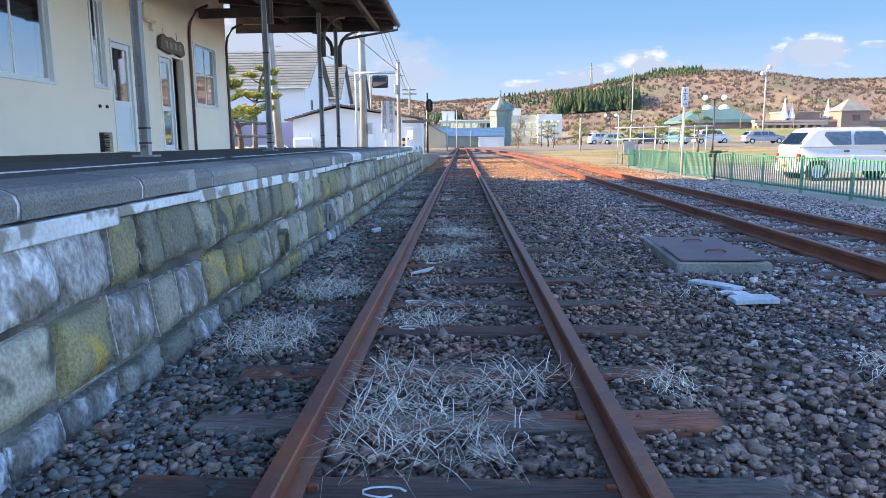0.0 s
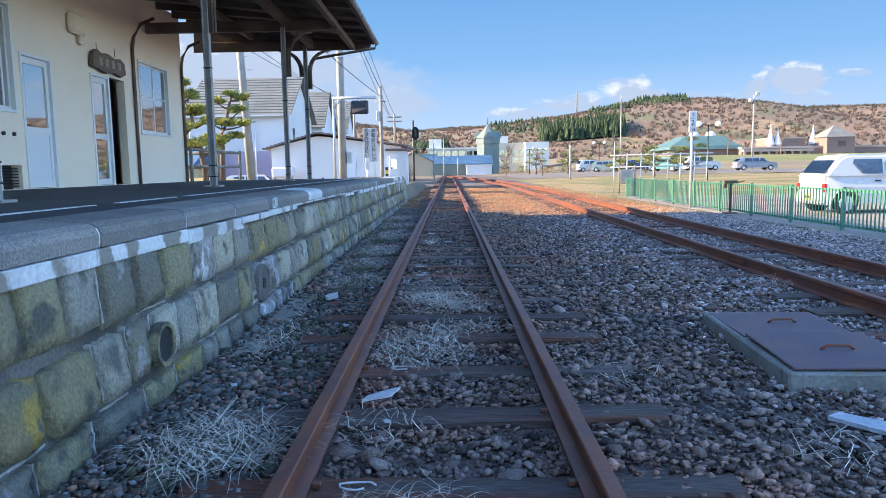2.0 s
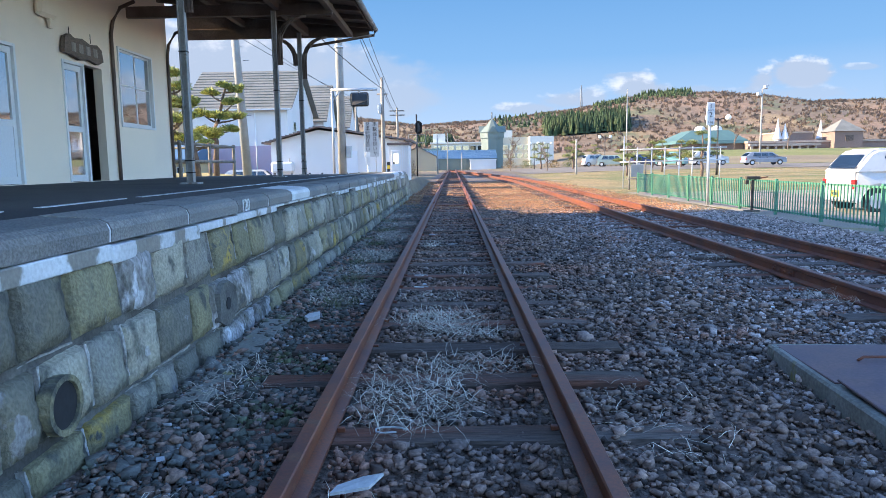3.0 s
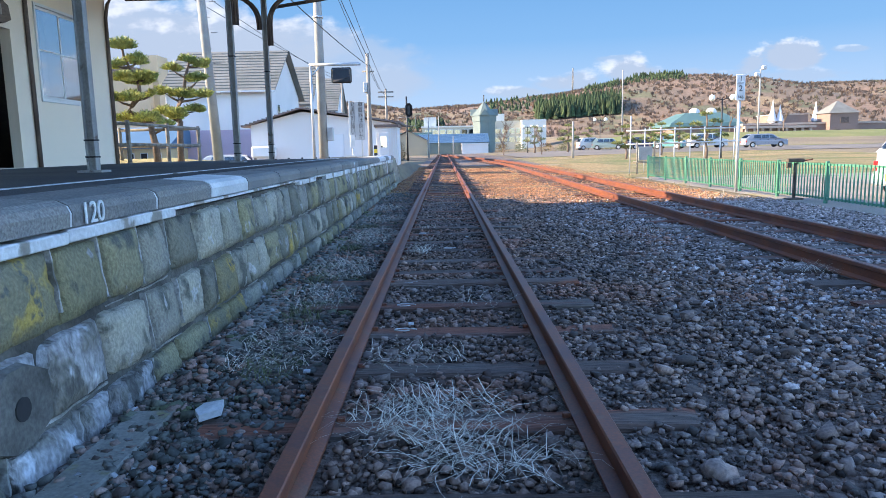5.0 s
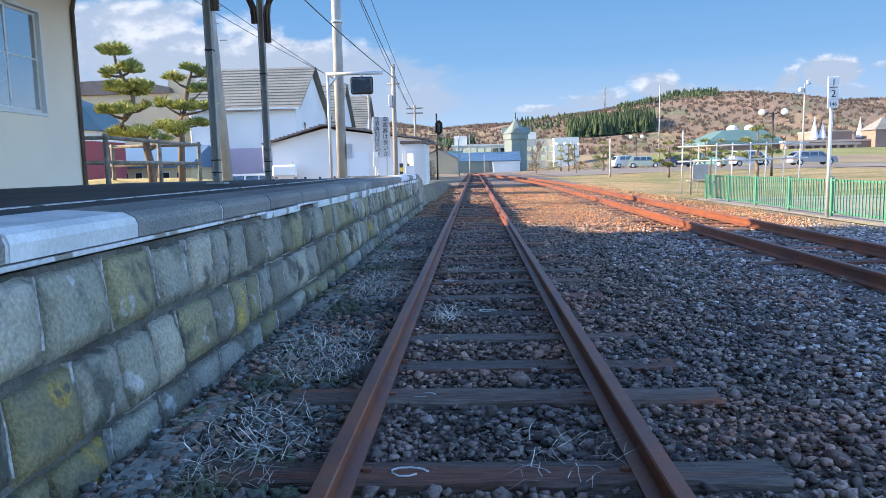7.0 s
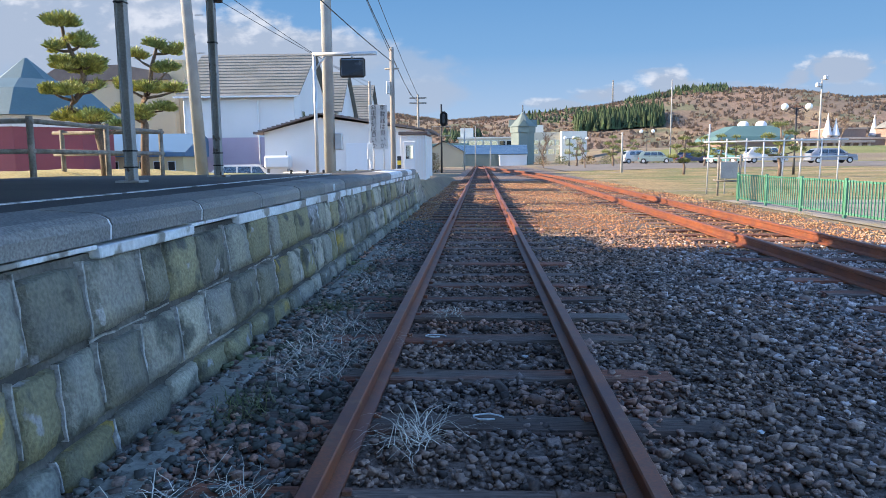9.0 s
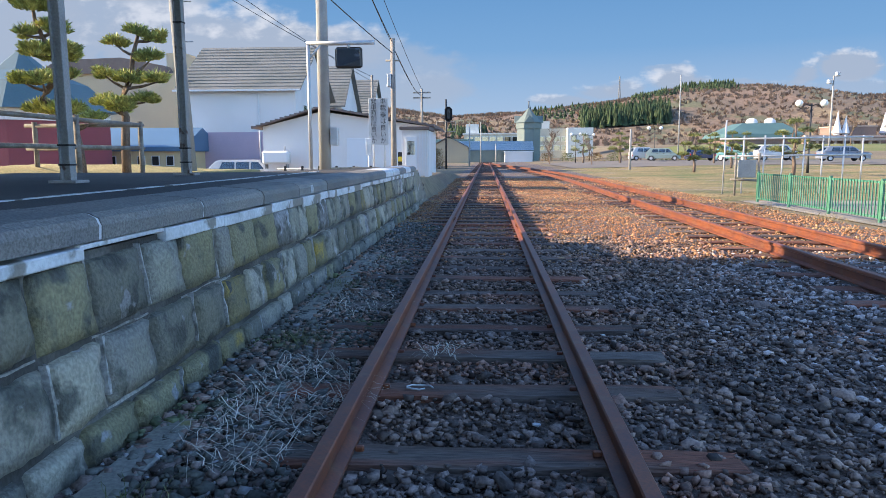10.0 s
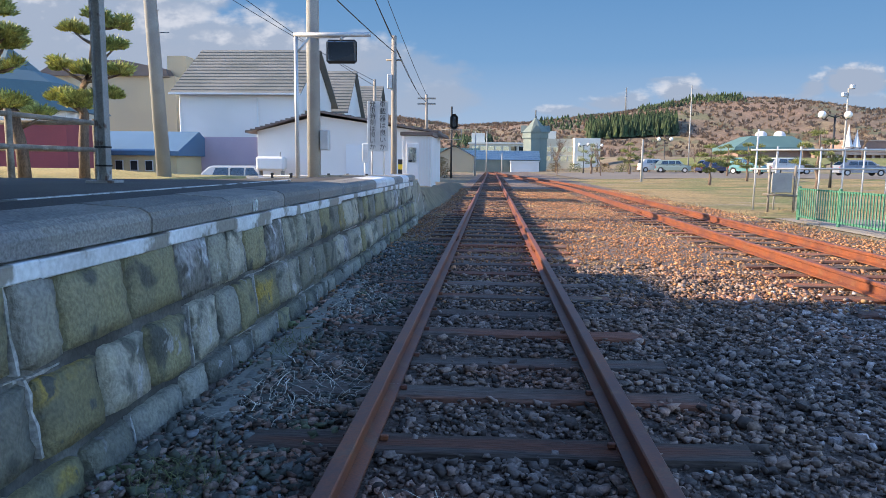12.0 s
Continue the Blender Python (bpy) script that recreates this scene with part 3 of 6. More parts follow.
def leaf_door(y0, y1, z1, solid):
    d = B()
    for e in ((y0, y0 + .05, 0, z1), (y1 - .05, y1, 0, z1), (y0 + .05, y1 - .05, z1 - .05, z1)):
        box(d, -.12, .02, *e, .004)
    door = part("door", d, M_ALU, station, "white aluminium door half glazed")
    lf = B()
    box(lf, -.07, -.03, y0 + .052, y0 + .13, .01, z1 - .052)
    box(lf, -.07, -.03, y1 - .13, y1 - .052, .01, z1 - .052)
    for a, b in ((.01, .12), (.86, .96), (z1 - .15, z1 - .052)):
        box(lf, -.07, -.03, y0 + .13, y1 - .13, a, b)
    part("door_leaf", lf, M_ALU, door)
    part("pane", box(B(), -.053, -.047, y0 + .13, y1 - .13, .96, z1 - .15), M_GLASS, door)
    part("lower_panel", box(B(), -.06, -.04, y0 + .13, y1 - .13, .12, .86), M_PANEL if solid else M_GLASS, door)
    h = B()
    tube(h, [(-.03, y0 + .1, .98), (.02, y0 + .1, .98), (.02, y0 + .2, .98)], .012, 6)
    part("handle", h, M_DARK, door)


leaf_door(14.5, 15.35, 2.08, True)
leaf_door(16.6, 17.3, 2.05, False)
bm = B()
for k in range(7):
    box(bm, -.1, -.06, 13.88, 14.36, .03 + .045 * k, .05 + .045 * k)
part("vent_grille", bm, M_DARK, station)
bm = B()
for y in (13.97, 14.22):
    tube(bm, [(0, y, .82), (.03, y, .82)], .03, 10)
part("wall_vents", bm, M_DARK, station)
bm = B()
box(bm, .0, .13, 15.9, 16.4, 2.62, 2.98, .05)
box(bm, .04, .1, 16.2, 16.28, 2.46, 2.62, .01)
part("wall_loudspeaker", bm, M_CREAM, station, "cream box loudspeaker on the wall")
board = thing("name_board", "weathered brown carved wooden slab over the door", "sign", (SX + .03, 16.55, 3.12))
bm = B()
pts = [(0, .05), (.06, .32), (.2, .38), (.35, .33), (.6, .36), (.85, .3), (1.1, .33), (1.26, .26), (1.3, .06), (1.1, -.02), (.8, .03), (.5, -.02), (.2, .04)]
prism(bm, pts, 0, .07, "x")
part("slab", bm, M_DARKWOOD, board)
for k in range(4):
    part("carved_mark", box(B(), .072, .078, .22 + .24 * k, .36 + .24 * k, .1, .25), M_POLEWOOD, board)
for y in (.25, .95):
    part("hook", tube(B(), [(.03, y, .34), (.02, y + .02, .5)], .006, 5), M_DARK, board)

# ---- platform canopy ----
canopy = thing("platform_canopy", "dark timber platform canopy with open rafters on steel posts", "canopy", (0, 0, 0), kind="structure")
CX0, CX1, CY0, CY1 = -6.4, -1.85, 0.6, 21.9


def roof_z(x):
    return 4.47 + (-1.85 - x) * 0.115


bm = B()
prism(bm, [(CX1, roof_z(CX1)), (CX0, roof_z(CX0)), (CX0, roof_z(CX0) + .05), (CX1, roof_z(CX1) + .05)], CY0, CY1)
part("roof_boards", bm, M_DARKWOOD, canopy)
y = CY1 - .45
while y > CY0:
    bm = B()
    prism(bm, [(CX1 + .02, roof_z(CX1) - .002), (CX0, roof_z(CX0) - .002), (CX0, roof_z(CX0) - .15), (CX1 + .02, roof_z(CX1) - .09)], y - .04, y + .04)
    part("rafter", bm, M_DARKWOOD, canopy)
    y -= 0.9
for x, d in ((-2.35, .12), (-3.4, .2), (-4.9, .14)):
    bm = B()
    box(bm, x - .06, x + .06, CY0, CY1 - .08, roof_z(x) - .15 - d, roof_z(x) - .152, .008)
    part("purlin", bm, M_DARKWOOD, canopy)
bm = B()
box(bm, CX0, CX1 - .05, CY1 - .07, CY1, 4.26, 4.5, .006)
part("end_beam", bm, M_DARKWOOD, canopy)
bm = B()
prism(bm, [(CX1, 4.4), (CX0, 4.4), (CX0, roof_z(CX0) + .06), (CX1, roof_z(CX1) + .06)], CY1 + .002, CY1 + .03)
part("bargeboard", bm, M_DARKWOOD, canopy)
for y in (9.05, 14.05, 19.05):
    bm = B()
    box(bm, CX0, -2.3, y - .06, y + .06, 4.2, 4.42, .008)
    part("tie_beam", bm, M_DARKWOOD, canopy)
bm = B()
box(bm, CX1 + .002, CX1 + .03, CY0, CY1 + .03, 4.39, 4.56)
part("fascia", bm, M_DARKWOOD, canopy)
bm = B()
n = 8
prof = [(CX1 + .09 + .06 * math.cos(math.pi + math.pi * k / n), 4.45 + .06 * math.sin(math.pi + math.pi * k / n)) for k in range(n + 1)]
prof += [(CX1 + .09 + .054 * math.cos(-math.pi * k / n), 4.45 + .054 * math.sin(-math.pi * k / n)) for k in range(n + 1)]
prism(bm, prof, CY0, CY1 + .08)
part("gutter", bm, M_POST, canopy)
bm = B()
tube(bm, [(CX1 + .09, CY1, 4.4), (CX1 + .06, CY1 - .02, 4.3), (-3.3, 21.4, 3.98)], .035, 8)
part("downpipe", bm, M_DARKWOOD, canopy)
bm = B()
tube(bm, [(-4.1, 12.4, 4.15), (-4.1, 13.7, 4.15)], .03, 6)
box(bm, -4.18, -4.02, 12.4, 13.7, 4.18, 4.24, .01)
part("tube_lamp", bm, M_ALU, canopy)


def canopy_post(y, x, kind):
    """A post of old rail with bent rail arms at its head."""
    p = thing("canopy_post", "grey painted steel canopy post with flaking paint standing on the platform", "post", (x, y, 1.02), group="canopy posts")
    bm = B()
    h = 3.235
    for s in (-1, 1):
        box(bm, s * .038 - .009, s * .038 + .009, -.043, .043, 0, h, .003)
    box(bm, -.03, .03, -.01, .01, 0, h)
    part("shaft", bm, M_POST, p)
    for z in (.14, .3, 1.7):
        part("band", box(B(), -.052, .052, -.048, .048, z, z + .015), M_DARK, p)
    for sgn in ((-1, 1) if kind == 2 else (1,)):
        bm = B()
        z0 = 2.2 if sgn > 0 else 2.5
        pts = [(sgn * .1, 0.0, z0), (sgn * .1, 0.0, 2.62)]
        for k in range(1, 7):
            a = math.pi / 2 * k / 6
            pts.append((sgn * (.1 + .5 * (1 - math.cos(a))), 0.0, 2.62 + .5 * math.sin(a)))
        for dx in (-.035, .035):
            tube(bm, [(q[0] + dx, q[1], q[2]) for q in pts], .022, 6)
        tube(bm, pts, .03, 6)
        part("bent_arm", bm, M_DARKWOOD, p, "dark bent rail arm")
    bm = B()
    box(bm, -.12, .12, -.1, .1, -.004, .02, .004)
    part("foot_plate", bm, M_POST, p)


for y, k in ((21.15, 2), (18.85, 1), (14.05, 1), (9.05, 1), (4.1, 1)):
    canopy_post(y, -3.43, k)

# ---- shed and houses behind the platform ----
def gable_house(name, label, at, w, d, eave, ridge, wall, roof, along="x", over=0.35, plinth=None, pz=0.0, group="", ridge_at=0.5):
    """A house with a two-sided roof; its ridge runs along x or y."""
    h = thing(name, label, "house", at, group=group)
    bm = B()
    if along == "y":
        rx = w * ridge_at
        prism(bm, [(0, -1), (w, -1), (w, eave), (rx, ridge - .12), (0, eave)], 0, d, "y")
    else:
        prism(bm, [(0, -1), (d, -1), (d, eave), (d / 2, ridge - .12), (0, eave)], 0, w, "x")
    part("wall", bm, wall, h)
    if plinth:
        bm = B()
        box(bm, -.03, w + .03, -.03, d + .03, -1, pz)
        part("lower_wall", bm, plinth, h)
    n = 14
    half = (w * ridge_at if along == "y" else d / 2)
    for s in (0, 1):
        run = half if s == 0 else (w - w * ridge_at if along == "y" else d / 2)
        slope = (ridge - eave) / run
        bm = B()
        q = [(-over, eave - slope * over + .02), (run, ridge + .02)]
        for k in reversed(range(n)):
            a, b = -over + (run + over) * k / n, -over + (run + over) * (k + 1) / n
            q += [(b, eave + slope * b + .075), (a, eave + slope * a + .15)]
        if s:
            tot = w if along == "y" else d
            q = [(tot - u, v) for u, v in q]
        if along == "y":
            prism(bm, q, -over, d + over, "y")
        else:
            prism(bm, q, -over, w + over, "x")
        part("roof_slope", bm, roof, h)
    return h


M_SHEDROOF = mat("brown_sheet_roof", (0.1, 0.075, 0.07), (0.13, 0.1, 0.09), rough=0.6, big=1, fine=20, grain=0.15)
shed = gable_house("shed", "low white rendered shed with a brown gable roof", (-11.15, 48, .7), 8.2, 7, 2.0, 2.85, M_WALLW, M_SHEDROOF, along="y", over=.45, ridge_at=.36)
bm = B()
box(bm, 4.25, 5.35, -.05, -.005, -.2, 1.4, .01)
part("shutter", bm, M_PANEL, shed, "grey roller shutter")
tank = thing("oil_tank", "white rounded fuel tank standing beside the shed", "tank", (-10.95, 47.0, .72))
part("tank_body", box(B(), 0, 1.35, 0, .6, .12, .78, .1), M_ALU, tank)
bm = B()
for x in (.15, 1.2):
    box(bm, x - .03, x + .03, .1, .5, -.1, .12)
part("leg", bm, M_POST, tank)
bm = B()
tube(bm, [(1.1, .3, .78), (1.1, .3, 1.0)], .03, 6)
part("filler_pipe", bm, M_POST, tank)
h1 = gable_house("house", "white house with lilac lower walls and a steep grey tiled roof", (-22.2, 64, .7), 8.4, 11, 5.5, 9.1, M_WALLW, M_SLATE, along="x", over=.5, plinth=M_LILAC, pz=2.3)
h2 = gable_house("house", "white house with a steep grey tiled roof", (-21, 78.5, .7), 7.6, 8, 5.4, 9.2, M_WALLW, M_SLATE, along="x", over=.4)
h3 = gable_house("house", "white house with a steep grey tiled roof", (-20, 91, .7), 7.2, 8, 5.4, 9.2, M_WALLW, M_SLATE, along="x", over=.4)

M_OLDWOOD = mat("dark_old_wood", (0.06, 0.045, 0.035), (0.1, 0.08, 0.06), rough=0.9, big=4, fine=40, grain=0.3, bump=0.4, bump_d=0.004)

# ---- green fence ----
FX, FY0, FY1 = 7.35, 3.0, 32.5
fence = thing("fence", "low green painted steel palisade fence beside the siding", "fence", (FX, 0, -.02))
bar = bpy.data.meshes.new("fence_bar")
bm = box(B(), -.009, .009, -.0115, .0115, .06, .76)
bm.to_mesh(bar)
bm.free()
bar.materials.append(M_FENCE)
stake = bpy.data.meshes.new("fence_post")
bm = box(B(), -.03, .03, -.03, .03, -.1, .8, .006)
bm.to_mesh(stake)
bm.free()
stake.materials.append(M_FENCE)
y = FY0
while y <= FY1 + .01:
    o = new("post", stake)
    o.parent, o.location = fence, (0, y, 0)
    y += (FY1 - FY0) / 15
y = FY0 + .06
while y < FY1:
    o = new("bar", bar)
    o.parent, o.location = fence, (-.035, y, 0)
    y += .115
for z in (.09, .74):
    part("rail_bar", box(B(), -.024, .0, FY0, FY1, z - .02, z + .02), M_FENCE, fence)

stand = thing("rusty_stand", "rusty brown steel stand with a box head beside the fence", "stand", (7.28, 21.8, -.03))
part("post", box(B(), -.026, .026, -.02, .02, -.05, .76, .005), M_OLDWOOD, stand)
part("head", box(B(), -.17, .17, -.05, .05, .77, .85, .012), M_OLDWOOD, stand)
part("side_bar", tube(B(), [(.18, 0, .8), (.36, 0, .83)], .016, 7), M_RAIL, stand)
part("hanging_box", box(B(), -.19, -.1, -.05, .03, .66, .765, .01), M_OLDWOOD, stand)
part("foot", box(B(), -.16, .16, -.12, .12, -.06, .03, .012), M_OLDWOOD, stand)

# ---- posts, poles and signs ----
kp = thing("marker_post", "white square-topped kilometre marker post beside the fence", "sign post", (7.15, 24.4, -.05))
part("pole", tube(B(), [(0, 0, 0), (0, 0, 2.5)], .035, 10), M_GALV, kp)
part("sign_plate", box(B(), -.11, .11, -.06, -.03, 2.22, 2.84, .01), M_WHITE, kp)


def pole_thing(name, label, x, y, z, h, r0, r1, material, lean=(0, 0), cat="utility pole"):
    p = thing(name, label, cat, (x, y, z))
    part("pole", tube(B(), [(0, 0, -.5), (lean[0] * h / 2, lean[1] * h / 2, h / 2), (lean[0] * h, lean[1] * h, h)], [r0, (r0 + r1) / 2, r1], 14), material, p)
    return p


pole_a = pole_thing("utility_pole", "tall pale concrete utility pole by the platform", -4.08, 31.0, .95, 9.0, .155, .12, M_CONC)
pole_b = pole_thing("utility_pole", "weathered timber pole with a small grey box", -3.2, 37.8, .3, 4.95, .1, .08, M_POLEWOOD)
pole_c = pole_thing("utility_pole", "tall leaning concrete utility pole behind the pines", -7.7, 31.2, .95, 9.5, .17, .11, M_CONC, lean=(-.05, 0))
pole_d = pole_thing("utility_pole", "thin distant timber pole with cross arms", -4.4, 62, .2, 5.6, .11, .08, M_POLEWOOD)

# ---- things on and behind the platform ----
M_BLACK = mat("black_paint", (0.02, 0.02, 0.022), rough=0.5, fine=40, grain=0.1, bump=0)
M_YELLOW = mat("yellow_paint", (0.75, 0.5, 0.03), rough=0.5, fine=40, grain=0.1, bump=0)
M_MIRROR = bpy.data.materials.new("mirror")
M_MIRROR.use_nodes = True
mb = M_MIRROR.node_tree.nodes["Principled BSDF"]
mb.inputs["Metallic"].default_value, mb.inputs["Roughness"].default_value = 1.0, 0.04
mb.inputs["Base Color"].default_value = (0.75, 0.75, 0.75, 1)


def lettering(text, size, material, parent, at, turn, name="lettering"):
    """Built-in font, turned into a thin mesh."""
    cu = bpy.data.curves.new(name, "FONT")
    cu.body, cu.size, cu.extrude, cu.align_x, cu.align_y = text, size, 0.003, "CENTER", "CENTER"
    ob = bpy.data.objects.new(name, cu)
    scene.collection.objects.link(ob)
    me = bpy.data.meshes.new_from_object(ob.evaluated_get(bpy.context.evaluated_depsgraph_get()))
    bpy.data.objects.remove(ob)
    me.materials.clear()
    me.materials.append(material)
    o = new(name, me)
    o.parent = parent
    o.matrix_basis = pose(*at, *turn)
    return o


gate = thing("mirror_gantry", "white steel gantry with a rectangular driver's mirror hanging from its arm", "mirror", (-4.27, 30.3, .93))
part("post", tube(B(), [(0, 0, -.1), (0, 0, 3.02)], .045, 10), M_GALV, gate)
part("arm", tube(B(), [(-.04, 0, 3.0), (1.62, 0, 3.0)], .05, 10), M_GALV, gate)
part("brace", tube(B(), [(0, 0, 2.6), (.32, 0, 2.98)], .025, 8), M_GALV, gate)
mir = part("mirror_frame", box(B(), .66, 1.32, -.03, .05, 2.4, 2.9, .05), M_BLACK, gate, "dark rounded mirror frame")
mg = part("mirror_glass", box(B(), -.28, .28, -.008, .0, -.2, .2, .004), M_MIRROR, mir)
mg.location, mg.rotation_euler = (.99, -.05, 2.65), (radians(12), 0, radians(4))
part("hanger", tube(B(), [(.99, 0, 2.88), (.99, 0, 3.0)], .03, 8), M_GALV, gate)

M_BOARD = mat("weathered_white_board", (0.46, 0.47, 0.48), (0.38, 0.39, 0.4), rough=0.7, big=3, fine=50, grain=0.1, bump=0.1, bump_d=0.002)
sgn = thing("notice_board", "white board with two columns of black Japanese lettering", "sign", (-3.84, 38.5, .2))
part("board", box(B(), -.35, .35, -.02, .02, 1.43, 3.08, .008), M_BOARD, sgn)
for x in (-.2, .2):
    part("post", tube(B(), [(x, .05, -.2), (x, .05, 2.9)], .03, 8), M_GALV, sgn)
for x, words in ((.17, "\u8eca\u8f09\u5668\u306f\u826f\u3044\u304b"), (-.17, "\u767a\u8eca\u6642\u523b\u306f\u826f\u3044\u304b")):
    n = len(words)
    for k, ch in enumerate(words):
        lettering(ch, .222, M_BLACK, sgn, (x, -.024, 2.96 - 1.4 * k / (n - 1)), (90, 0, 0))

lettering("1", .16, M_BLACK, kp, (0, -.064, 2.73), (90, 0, 0))
lettering("2", .2, M_BLACK, kp, (0, -.064, 2.5), (90, 0, 0))
lettering("146", .1, M_BLACK, kp, (0, -.064, 2.3), (90, 0, 0))
part("fraction_bar", box(B(), -.08, .08, -.066, -.06, 2.625, 2.64), M_BLACK, kp)
mk = lettering("120", .14, M_WHITE, platform, (-1.634, 10.42, .92), (90, 0, 90), "painted_number")

box_b = part("junction_box", box(B(), -.2, -.06, -.12, .08, 3.3, 3.75, .02), M_GALV, pole_b, "grey metal box")
part("insulator", tube(B(), [(-.25, 0, 4.2), (.25, 0, 4.2)], .03, 6), M_POLEWOOD, pole_b)
guard = thing("pole_guard", "black and yellow striped guard plate beside the pole", "guard", (-2.95, 37.5, .5))
for k in range(5):
    part("stripe", box(B(), -.07, .07, -.02, .02, .06 + .16 * k, .22 + .16 * k), M_YELLOW if k % 2 else M_BLACK, guard)
for z in (5.0, 5.35):
    part("cross_arm", box(B(), -.6, .6, -.05, .05, z - .05, z + .05), M_POLEWOOD, pole_d)
part("collar", tube(B(), [(0, 0, 4.55), (0, 0, 4.62)], .17, 12), M_GALV, pole_a)
part("bracket", tube(B(), [(0, -.1, 3.05), (.75, -.1, 3.05)], .04, 8), M_GALV, pole_a)
bx = part("meter_box", box(B(), .16, .36, -.12, .1, .55, 1.0, .02), M_GALV, pole_a, "grey meter box")
for k in range(9):
    part("step_bolt", tube(B(), [(-.22 if k % 2 else .22, 0, 2.2 + .5 * k), (0, 0, 2.2 + .5 * k)], .012, 5), M_POST, pole_c)
pole_e = pole_thing("utility_pole", "dark slim timber pole behind the shed", -7.2, 58, .0, 6.3, .11, .08, M_POLEWOOD)


def wire(p, q, sag, label="thin black overhead cable between poles"):
    w = thing("overhead_cable", label, "cable", p)
    p, q = Vector(p), Vector(q)
    pts = [p.lerp(q, k / 14) - p - Vector((0, 0, sag * 4 * (k / 14) * (1 - k / 14))) for k in range(15)]
    part("strand", tube(B(), pts, .014, 5), M_BLACK, w)


wire((-3.9, 21.9, 5.05), (-3.2, 37.8, 4.75), .1)
wire((-4.15, 31, 9.4), (-4.4, 62, 5.75), .3)
wire((-4.6, 31, 9.3), (-4.9, 62, 5.75), .3)
wire((-4.15, 31, 8.2), (-3.2, 37.8, 5.1), .1)
wire((-13.5, 33, 9.6), (-7.2, 58, 6.2), .3)
wire((-12.6, 33, 9.9), (-7.2, 58, 5.9), .3)
wire((-3.2, 37.8, 5.0), (-4.4, 62, 5.3), .3)

hut = thing("relay_hut", "small white track-side hut with a flat dark roof", "hut", (-3.05, 38.9, .42))
part("wall", box(B(), 0, .95, 0, 2.2, .02, 1.75, .01), M_WALLW, hut)
part("roof", box(B(), -.08, 1.02, -.1, 2.3, 1.752, 1.87, .01), M_SHEDROOF, hut)
part("door", box(B(), .12, .55, -.03, -.003, .06, 1.5, .01), M_PANEL, hut)
part("window", box(B(), .2, .47, -.045, -.032, .85, 1.35), M_GLASS, hut)
for k in range(4):
    part("corner_strip", box(B(), .64 + .11 * k, .67 + .11 * k, -.02, -.003, .04, 1.72), M_ALU, hut)

sig = thing("signal_post", "black railway signal head on a slim post with a ladder basket", "signal", (-3.75, 80, -.1))
part("post", tube(B(), [(0, 0, 0), (0, 0, 6.6)], .09, 10), M_BLACK, sig)
head = part("signal_head", box(B(), -.12, .6, -.3, -.1, 4.5, 5.9, .25), M_BLACK, sig)
for z in (4.9, 5.4):
    part("hood", tube(B(), [(.25, -.3, z), (.25, -.55, z)], .14, 10), M_BLACK, head)
for z in (3.6, 4.5):
    part("basket_ring", tube(B(), [(-.9, -.3, z), (.9, -.3, z), (.9, .3, z), (-.9, .3, z), (-.9, -.3, z)], .03, 5), M_POST, sig)
for x in (-.9, .9):
    part("basket_post", tube(B(), [(x, 0, 3.6), (x, 0, 4.5)], .03, 5), M_POST, sig)

lowpipe = thing("pipe_run", "low grey pipe with black clamps along the platform back", "pipe", (-6.0, 33.2, .8))
part("pipe", tube(B(), [(0, 0, .07), (2.9, 0, .07)], .022, 8), M_GALV, lowpipe)
for k in range(6):
    part("clamp", box(B(), .2 + .5 * k, .27 + .5 * k, -.03, .03, -.02, .15, .008), M_BLACK, lowpipe)
cab = thing("signal_plate", "small white plate on a short post at the platform edge", "sign post", (-3.55, 34.6, .15))
part("post", tube(B(), [(0, 0, -.2), (0, 0, 1.6)], .025, 8), M_GALV, cab)
part("plate", box(B(), -.09, .09, -.03, -.01, 1.1, 1.62, .01), M_WHITE, cab)

# ---- garden mound, pines and log fence ----
M_MOUND = mat("straw_grass", (0.36, 0.28, 0.11), (0.25, 0.22, 0.08), rough=1.0, big=0.6, fine=25, grain=0.4, bump=0.8, bump_d=0.03)
vs, fs = [], []
for j in range(21):
    for i in range(21):
        u, v = i / 20, j / 20
        rim = min(u, 1 - u, v, 1 - v)
        e = min(1.0, 2.6 * rim)
        vs.append((-15 + 8.4 * u, 21.4 + 14 * v, -.4 if rim == 0 else .79 + e * (.24 + .14 * noise.noise(Vector((u * 5, v * 5, 1))) + .08 * noise.noise(Vector((u * 19, v * 19, 1))))))
for j in range(20):
    for i in range(20):
        fs.append((j * 21 + i, j * 21 + i + 1, (j + 1) * 21 + i + 1, (j + 1) * 21 + i))
tagged(raw("grass_mound", vs, fs, M_MOUND, smooth=True), "low mound of straw-yellow grass behind the platform", "grass", kind="structure")

M_BARK = mat("pine_bark", (0.12, 0.085, 0.065), (0.18, 0.13, 0.1), rough=0.95, big=6, fine=40, grain=0.4, bump=0.8, bump_d=0.01, stretch=(2, 2, 0.6))
M_NEEDLE = mat("pine_needles", (0.22, 0.26, 0.075), (0.44, 0.43, 0.12), rough=0.7, big=3, fine=15, grain=0.3, bump=0, island=0.45)


